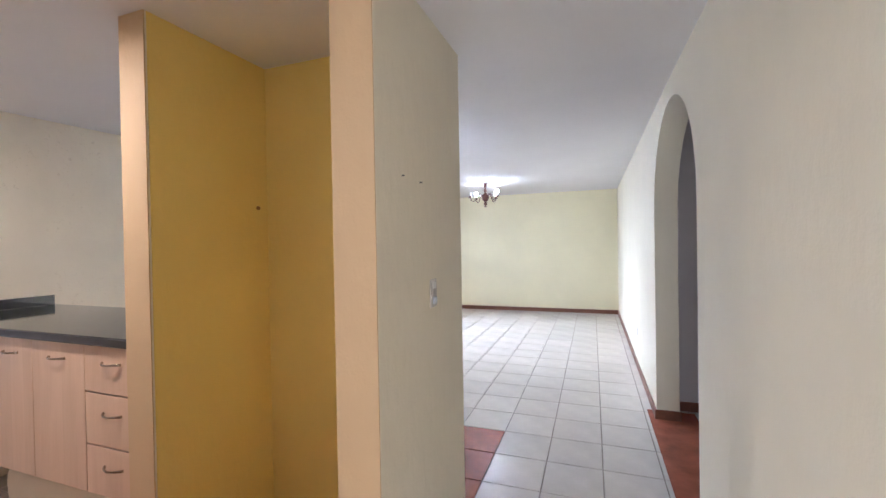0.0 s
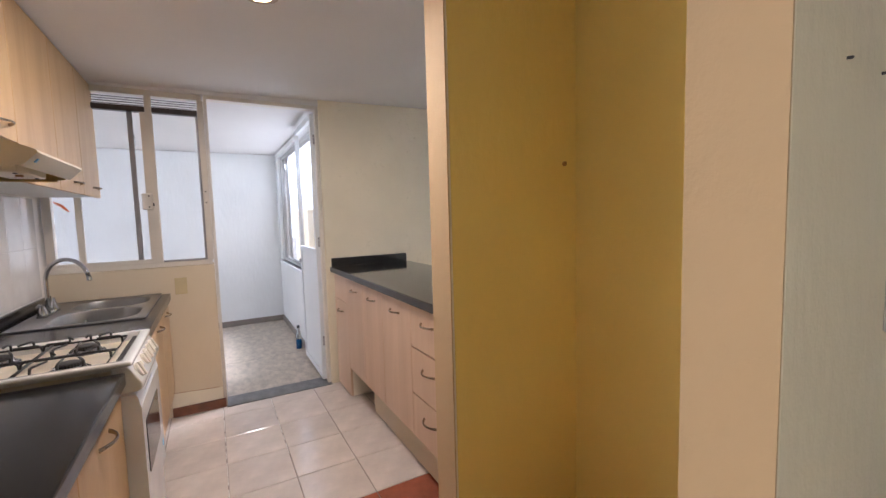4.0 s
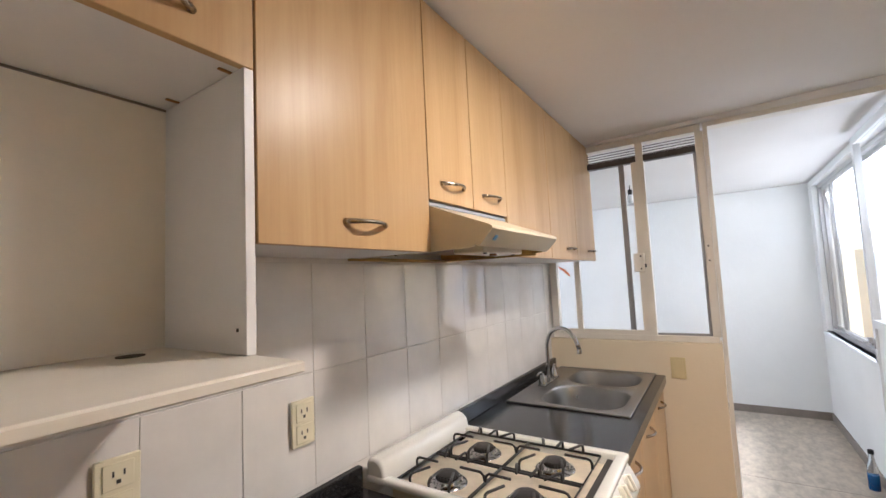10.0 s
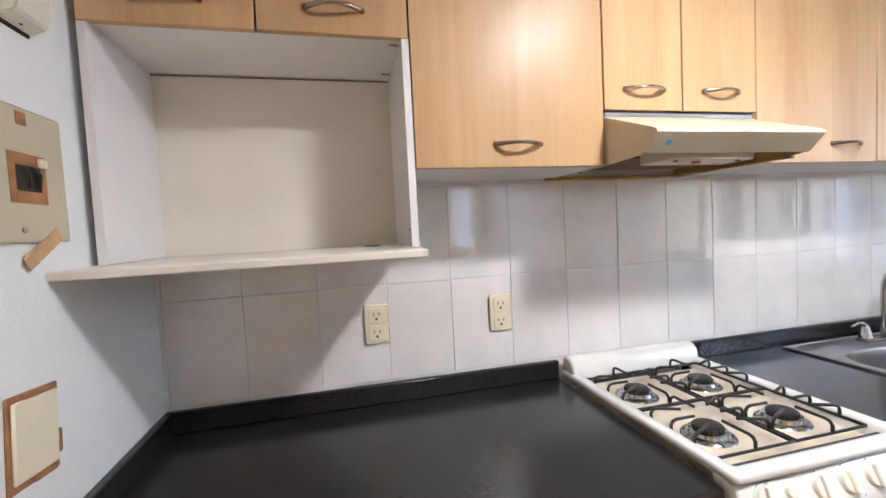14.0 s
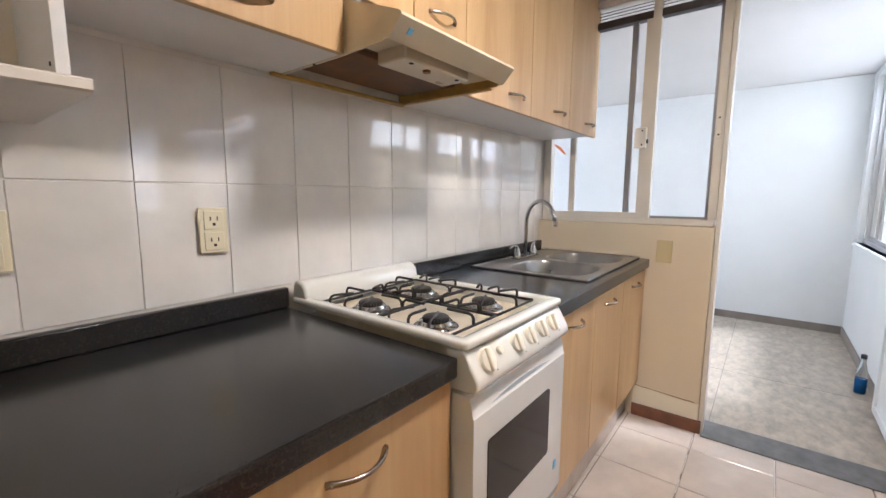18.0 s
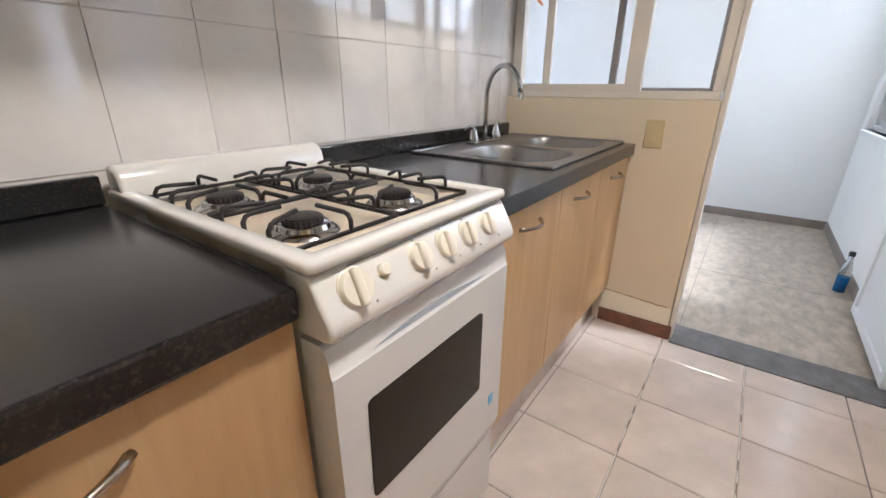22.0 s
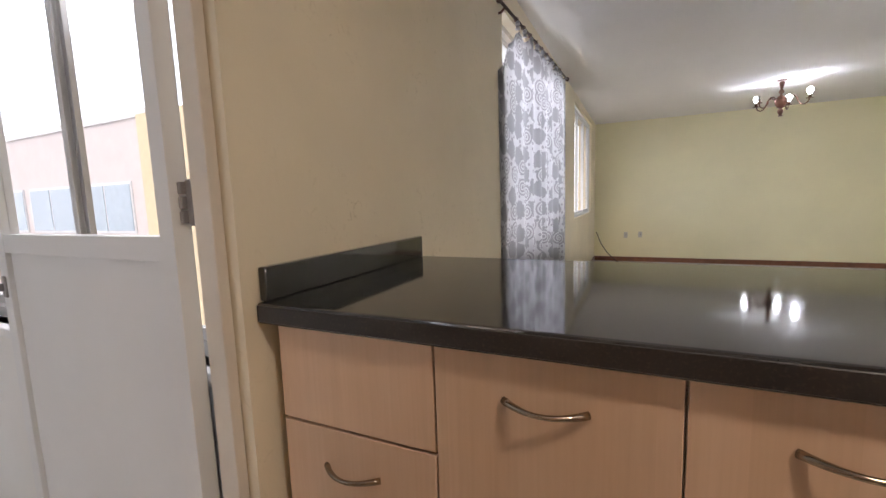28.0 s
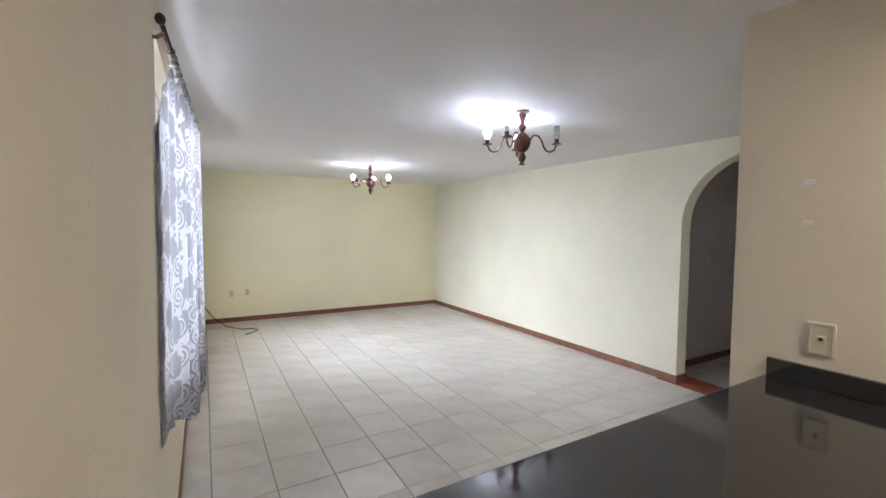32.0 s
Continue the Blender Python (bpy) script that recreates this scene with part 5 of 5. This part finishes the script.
# ---- outlets, switches, plates ----
def plate(m, label, kind="duplex", mat=None):
    """A wall plate in its own plane: x across, z up, y towards the room (-y is the wall)."""
    o = thing("outlet" if kind in ("duplex", "round") else "switch_plate" if kind == "switch" else "blank_plate", m, label, "outlet" if kind in ("duplex", "round") else "switch" if kind == "switch" else "plate")
    mat = mat or M_OUTLET
    w, h = {"duplex": (0.072, 0.118), "switch": (0.068, 0.118), "blank": (0.075, 0.118), "round": (0.078, 0.118), "small": (0.06, 0.10)}[kind]
    part("plate", box(-w / 2, w / 2, 0.0, 0.007, -h / 2, h / 2, bevel=0.0025), mat, o)
    if kind == "duplex":
        for s in (-1, 1):
            f = part("socket", box(-0.024, 0.024, 0.007, 0.010, s * 0.027 - 0.023, s * 0.027 + 0.023, bevel=0.001), mat, o)
            part("slot", boxes([(-0.010, -0.007, 0.010, 0.0106, s * 0.027 - 0.001, s * 0.027 + 0.009), (0.007, 0.010, 0.010, 0.0106, s * 0.027 - 0.001, s * 0.027 + 0.009), (-0.0035, 0.0035, 0.010, 0.0106, s * 0.027 - 0.014, s * 0.027 - 0.007)]), M_SLOT, f)
    elif kind == "switch":
        part("insert", box(-0.018, 0.018, 0.007, 0.011, 0.020, 0.048, bevel=0.002), M_PLATEW, o, "white blank insert")
        part("rocker", box(-0.018, 0.018, 0.007, 0.012, -0.012, 0.018, bevel=0.002), mat, o, "grey rocker")
        part("rocker", box(-0.018, 0.018, 0.007, 0.016, -0.046, -0.014, bevel=0.003), M_OPAL, o, "white rocker")
    elif kind == "round":
        # the shadow along the plate's border is put into this rim's grey
        part("rim", boxes([(-0.032, -0.029, 0.007, 0.011, -0.052, 0.052), (0.029, 0.032, 0.007, 0.011, -0.052, 0.052), (-0.029, 0.029, 0.007, 0.011, 0.049, 0.052), (-0.029, 0.029, 0.007, 0.011, -0.052, -0.049)]), M_PLATEG, o, "raised rim, greyed for the plate's edge shadow")
        part("socket", box(-0.012, 0.012, 0.007, 0.010, -0.012, 0.012, bevel=0.001), mat, o)
        part("slot", box(-0.006, 0.006, 0.010, 0.0106, -0.005, 0.007), M_SLOT, o)
    elif kind == "blank":
        part("insert", box(-0.024, 0.024, 0.007, 0.0095, -0.044, 0.044, bevel=0.002), mat, o)
    elif kind == "small":
        part("slot", boxes([(-0.008, -0.005, 0.007, 0.0076, -0.005, 0.010), (0.005, 0.008, 0.007, 0.0076, -0.005, 0.010)]), M_SLOT, o)
    return o


plate(pose(-0.272, 0.6945, 1.145), "ivory double outlet on the glazed tiles", "duplex")
plate(pose(-0.675, 0.6945, 1.142), "ivory double outlet on the glazed tiles", "duplex")
plate(pose(-2.64, 1.408, 0.945, 0, 0, -90), "yellowed blank plate on the half wall", "blank", plain("yellowed_plate", (0.60, 0.49, 0.27), 0.45))
plate(pose(0.538, 2.868, 1.184, 0, 0, -90), "grey-edged light switch with a white rocker", "switch", plain("grey_switch_plate", (0.50, 0.45, 0.39), 0.4))
plate(pose(-0.632, 3.005, 1.165, 0, 0, 90), "ivory telephone outlet on the alcove wall", "round")
plate(pose(-2.10, YN, 0.46, 0, 0, 180), "greyish outlet near the floor of the far wall", "small", M_PLATEG)
plate(pose(-1.87, YN, 0.47, 0, 0, 180), "greyish outlet near the floor of the far wall", "small", M_PLATEG)
plate(pose(XE, 6.22, 0.42, 0, 0, 90), "white outlet low on the long wall", "small", M_PLATEW)
plate(pose(2.6, 5.059, 1.2, 0, 0, 180), "white switch on the corridor wall", "small", M_PLATEW)

for y, z in ((2.59, 1.640), (2.755, 1.637)):
    n = thing("wall_nail", (0.538, y, z), "small dark nail in the yellow wall", "nail")
    part("shank", tube([(0, -0.006, 0), (0.004, 0.006, 0.002)], 0.003, seg=6), M_SLOT, n)
for z in (1.568, 1.711):
    n = thing("putty_mark", (-0.632, 3.06, z), "white putty mark on the alcove wall", "mark")
    part("patch", box(-0.003, 0.0, -0.014, 0.014, -0.010, 0.010, bevel=0.0014), M_PUTTY, n)

# intercom remains on the white end wall
M_TAPE = plain("brown_tape", (0.52, 0.33, 0.15), 0.4, vary=0.2, scale=30)
ip = thing("intercom_plate", pose(0.318, 1.138, 1.549, 0, 0, 90), "cream metal plate with a torn square hole and glue stains", "intercom")
part("plate", box(-0.095, 0.095, 0.0, 0.006, -0.111, 0.111, bevel=0.005, seg=2), plain("dull_cream_metal", (0.53, 0.47, 0.33), 0.45), ip)
hole = part("hole", box(-0.042, 0.042, 0.0055, 0.0072, -0.046, 0.036), M_GLUE, ip, "torn hole with brown residue")
part("cavity", box(-0.028, 0.028, 0.0072, 0.0080, -0.026, 0.016), M_SLOT, hole)
part("wire", tube([(-0.012, 0.008, 0.014), (-0.010, 0.018, 0.002), (-0.016, 0.012, -0.018)], 0.003, seg=6), M_BLACKP, hole)
part("wire", tube([(0.012, 0.008, 0.012), (0.016, 0.018, -0.004), (0.006, 0.012, -0.020)], 0.003, seg=6), M_BLACKP, hole)
part("terminal", box(-0.040, -0.022, 0.0072, 0.014, 0.016, 0.032, bevel=0.002), M_OUTLET, hole)
part("glue_stain", extrude_profile([(0.006, 0.082), (0.0075, 0.084), (0.0075, 0.102), (0.006, 0.104)], -0.006, 0.016), M_GLUE, ip)
part("screw", lathe([(0.005, 0.0), (0.005, 0.003)], 10, (0.0, 0.0, 0.0)), M_ALUDK, ip).matrix_basis = Matrix.Translation((0.02, 0.006, -0.09)) @ Matrix.Rotation(radians(-90), 4, "X")
bm = box(-0.05, 0.05, 0.006, 0.009, -0.013, 0.013, bevel=0.0014)
for v in bm.verts:
    v.co.z += 0.004 * math.sin(v.co.x * 90)
bmesh.ops.transform(bm, matrix=Matrix.Translation((-0.02, 0.0, -0.121)) @ Matrix.Rotation(radians(26), 4, "Y"), verts=bm.verts)
part("tape_scrap", bm, M_TAPE, ip, "curled scrap of brown tape")
ph = thing("intercom_phone", pose(0.318, 1.137, 1.79, 0, 0, 90), "cream plastic door phone with a curved front and black edge", "intercom")
part("housing", extrude_profile([(0.004, 0.002), (0.026, 0.008), (0.034, 0.013), (0.038, 0.024), (0.040, 0.055), (0.039, 0.085), (0.034, 0.115), (0.026, 0.140), (0.014, 0.160), (0.004, 0.170)], -0.039, 0.039, bevel=0.0025), plain("cream_plastic", (0.76, 0.72, 0.60), 0.4, vary=0.04), ph)
part("back_plate", box(-0.0415, 0.0415, 0.0, 0.0042, -0.002, 0.174, bevel=0.0015), M_BLACKP, ph, "black edge of the back plate")
part("cradle_tab", box(0.0385, 0.0415, 0.0042, 0.015, 0.045, 0.098, bevel=0.001), M_BLACKP, ph, "black side tab")
part("screw_hole", lathe([(0.0022, -0.001), (0.0022, 0.001)], 8, (0.0, 0.017, 0.0052)), M_SLOT, ph)
lp = thing("torn_plate", pose(0.318, 1.178, 1.130, 0, -5, 90), "small cream plate edged with brown glue residue", "plate")
part("plate", box(-0.05, 0.05, 0.003, 0.010, -0.062, 0.062, bevel=0.003), M_OUTLET, lp)
bm = box(-0.058, 0.057, 0.0, 0.0045, -0.075, 0.072, bevel=0.002)
part("glue_residue", bm, M_GLUE, lp)
for px, pz, w, h in ((-0.054, -0.03, 0.010, 0.04), (-0.02, -0.068, 0.05, 0.012), (-0.01, 0.066, 0.07, 0.010)):
    part("glue_residue", box(px - w / 2, px + w / 2, 0.003, 0.0095, pz - h / 2, pz + h / 2, bevel=0.002), M_GLUE, lp)

# ---- small things ----
bt = thing("bottle", (-3.925, 2.395, -0.04), "clear bottle half full of blue cleaner standing on the floor", "bottle")
part("body", lathe([(0.028, 0.0), (0.030, 0.01), (0.030, 0.12), (0.027, 0.15), (0.016, 0.20), (0.013, 0.215), (0.013, 0.24)], 18), M_CLEARP, bt, "", True)
part("liquid", lathe([(0.026, 0.003), (0.0275, 0.012), (0.0275, 0.10), (0.025, 0.102)], 18), M_BLUE, bt, "blue cleaning liquid")
part("label", lathe([(0.0305, 0.055), (0.0305, 0.10)], 18), M_BLUE, bt)
part("cap", lathe([(0.016, 0.236), (0.016, 0.26), (0.013, 0.262)], 14), M_BLACKP, bt, "dark cap")
cab = [(-2.58, 9.75, 0.52), (-2.50, 9.72, 0.32), (-2.38, 9.62, 0.16), (-2.20, 9.40, 0.03), (-2.0, 9.22, 0.008), (-1.86, 9.20, 0.008), (-1.80, 9.08, 0.008), (-1.88, 8.95, 0.008), (-1.98, 8.86, 0.008)]
tagged(mesh_ob("loose_cable", tube(cab, 0.007, seg=6), M_WIRE, None, "", True), "loose black cable trailing onto the tiled floor", "cable")
lb = thing("hanging_bulb", (-4.0, 1.03, 2.27), "bare unlit spiral bulb hanging from a short wire", "lamp")
part("wire", tube([(0, 0, 0), (0.004, 0, -0.02), (0, 0, -0.04)], 0.004, seg=6), M_WIRE, lb)
part("socket", lathe([(0.018, -0.04), (0.020, -0.06), (0.018, -0.085)], 12), M_BLACKP, lb)
part("bulb", lathe([(0.016, -0.085), (0.024, -0.10), (0.024, -0.145), (0.018, -0.16), (0.004, -0.165)], 14), M_OPAL, lb, "", True)
nl = thing("wall_nail", (-0.486, 2.965, 1.600), "rusty nail plug in the ochre alcove wall", "nail")
part("plug", tube([(-0.002, 0, 0), (0.008, 0, 0)], 0.010, seg=8), M_GLUE, nl)

sl = thing("cable_hole", (-0.27, 0.755, 1.3865), "dark oval cable hole in the cream shelf", "hole")
part("rim", lathe([(0.022, -0.0195), (0.022, 0.0012), (0.004, 0.0014)], 16), M_SLOT, sl)

sg = thing("window_sticker", (-2.662, 0.800, 1.512), "torn orange strip stuck to the kitchen window pane", "sticker")
strip = [(0.0, -0.040, 0.034), (0.002, -0.022, 0.022), (0.003, 0.0, 0.008), (0.002, 0.018, -0.012), (0.0, 0.034, -0.030)]
bm = tube(strip, [0.003, 0.007, 0.008, 0.007, 0.003], seg=8)
for v in bm.verts:
    v.co.x *= 0.3
M_STRIP, nd_, ln_, bs_ = nodes_of("orange_film")
bs_.inputs["Base Color"].default_value = (0.85, 0.36, 0.20, 1)
bs_.inputs["Roughness"].default_value = 0.5
tr_ = nd_.new("ShaderNodeBsdfTranslucent")
tr_.inputs[0].default_value = (0.95, 0.42, 0.24, 1)
mx_ = nd_.new("ShaderNodeMixShader")
mx_.inputs[0].default_value = 0.7
ln_.new(bs_.outputs[0], mx_.inputs[1])
ln_.new(tr_.outputs[0], mx_.inputs[2])
ln_.new(mx_.outputs[0], nd_["Material Output"].inputs[0])
part("film", bm, M_STRIP, sg)

# ---- outside ----
M_OVERCAST = glowing("overcast_sky", (0.93, 0.96, 1.0), 0.9)
for nm, r in (("backdrop_north", (-120, 60, 90, 90.5, -3, 70)), ("backdrop_west", (-110, -109.5, -90, 90, -3, 70)), ("backdrop_south", (-109, 60, -90.5, -90, -3, 70))):
    structure(nm, boxes([r]), M_OVERCAST, "bright overcast sky in the distance", "sky")
structure("ground", boxes([(-400, 400, -400, 400, -3.2, -3.0)]), M_GROUND, "grey concrete ground of the yard below", "ground")
M_BLUEPANE = plain("blue_grey_pane", (0.45, 0.55, 0.62), 0.1)
nbr = thing("neighbour_building", (-22, 9, -3.0), "pale pink neighbouring building with yellow wings and blue-glazed windows", "building")
part("wall", boxes([(-12, 8.4, 0, 6, 0, 6.7)]), M_PINKWALL, nbr)
part("parapet", boxes([(-12, 8.4, -0.06, 6.06, 6.7, 6.9)]), M_WPVC, nbr)
part("wing", boxes([(-18, -12, -0.5, 6, 0, 5.2)]), M_YELLOWP, nbr, "yellow rendered wing")
part("wing", boxes([(8.4, 14, -0.5, 6, 0, 6.6)]), M_YELLOWP, nbr, "yellow rendered wing")
for k in range(6):
    w = part("window", boxes([(-11.8 + k * 3.2, -9.0 + k * 3.2, -0.03, 0.02, 3.5, 5.0)]), M_WPVC, nbr)
    for q in (0, 1):
        part("pane", boxes([(-11.72 + k * 3.2 + q * 1.36, -10.44 + k * 3.2 + q * 1.36, -0.045, -0.031, 3.58, 4.92)]), M_BLUEPANE, w)
structure("wall_outer_skin", boxes([(-2.82, -2.802, 2.80, W1[0], -3, TOP), (-2.82, -2.802, W1[0], W1[1], -3, W1[2]), (-2.82, -2.802, W1[0], W1[1], W1[3], TOP), (-2.82, -2.802, W1[1], W2[0], -3, TOP), (-2.82, -2.802, W2[0], W2[1], -3, W2[2]),
    (-2.82, -2.802, W2[0], W2[1], W2[3], TOP), (-2.82, -2.802, W2[1], 10.1, -3, TOP)]), M_YELLOWP, "yellow rendered outside of the living room wall", "wall")
orf = thing("tiled_roof", (-4.5, -7.0, -3.0), "orange clay tiled roof of a house behind", "house")
part("wall", boxes([(-4, 4, -1.5, 0, 0, 5.2)]), M_WPVC, orf)
part("roof", extrude_profile([(-1.8, 5.2), (0.4, 5.2), (-0.7, 6.2)], -4.3, 4.3), M_ORANGE, orf)

# ---- tiles, laid last ----
# glazed wall tiles, 20 x 30
wall_s = bpy.data.objects["wall_south"]
tw = bpy.data.meshes.new("wall_tile")
bm = box(-0.1020, 0.1020, -0.008, 0.0, -0.1487, 0.1487, bevel=0.0012)
bm.to_mesh(tw)
bm.free()
tw.materials.append(M_WTILE)
places = []
for k in range(-5, 10):
    xc = -0.7195 - 0.2052 * k + 0.1025
    for zc in (1.1125, 1.412):
        if -2.66 < xc < 0.42:
            places.append(pose(xc, 0.690, zc))
lay(wall_s, "tile", tw, places)

fk, fl = bpy.data.objects["floor_kitchen"], bpy.data.objects["floor_living"]
PX, PY = 0.337, 0.330
mk = tile_mesh("kitchen_tile", PX - 0.004, PY - 0.004, 0.008, M_KTILE)
mr = tile_mesh("red_tile", PX - 0.005, PY - 0.005, 0.008, M_RED)
mrl = tile_mesh("red_living_tile", 0.330, 0.3375, 0.008, M_RED)
ml = tile_mesh("living_tile", 0.330, 0.3375, 0.008, M_LTILE)
kit, red, liv, redl = [], [], [], []
for i in range(-5, 13):
    for j in range(-9, 6):
        x, y = -2.452 + PX * (i - 1), 1.286 + PY * j
        if -2.80 < x < 0.40 and 0.6 < y < 3.1:
            if x > -1.12 and y > 1.93:
                red.append(pose(x + 0.0025, y + 0.0025, 0))
            else:
                kit.append(pose(x + 0.0025, y + 0.0025, 0))
for i in range(-10, 10):
    for j in range(-16, 17):
        x, y = 0.553 + 0.335 * i, 4.255 + 0.3425 * j
        if y > 2.9 and -2.9 < x < 1.6 and y < 9.8 and not (x < 0.5 and y < 3.2):
            (redl if (-1.12 < x < 0.5 and y < 4.2) else liv).append(pose(x + 0.0025, y + 0.0025, 0))
        elif 0.5 < x < 1.6 and -1.2 < y <= 2.9:
            liv.append(pose(x + 0.0025, y + 0.0025, 0))
        elif 1.85 < x < 3.5 and 2.2 < y < 5.0:
            liv.append(pose(x + 0.0025, y + 0.0025, 0))
ps = bpy.data.objects["plinth_south"]
mp = bpy.data.meshes.new("plinth_tile")
bm = box(0, PX - 0.004, -0.008, 0, 0.004, 0.186, bevel=0.002)
bm.to_mesh(mp)
bm.free()
mp.materials.append(M_KTILE)
lay(ps, "tile", mp, [pose(-2.452 + PX * k + 0.002, 1.270, 0) for k in (0, 1, 2, 5, 6, 7)])
# ragged white strips along two of the floor joints
fb = bmesh.new()
rnd = random.Random(4)
for yj, xa, xb in ((1.2835 + PY, -2.58, -1.45), (1.2835 + 2 * PY, -2.60, -1.70)):
    x = xa
    while x < xb:
        ln_x = rnd.uniform(0.02, 0.09)
        box(x, x + ln_x, yj + rnd.uniform(0.0005, 0.0015), yj + rnd.uniform(0.003, 0.0045), -0.004, -0.0004, bm=fb)
        x += ln_x + rnd.choice((0.0, 0.004, 0.05))
structure("joint_filler", fb, M_PUTTY, "ragged white strips in the floor joints", "filler")
lay(fk, "tile", mk, kit)
lay(fl, "tile", mr, red)
lay(fl, "tile", mrl, redl)
lay(fl, "tile", ml, liv)
structure("arch_threshold", boxes([(1.585, 1.93, ARCH[0] + 0.002, 5.0, -0.005, 0.003)], 0.002), M_RED, "terracotta threshold strip under the arch", "threshold")
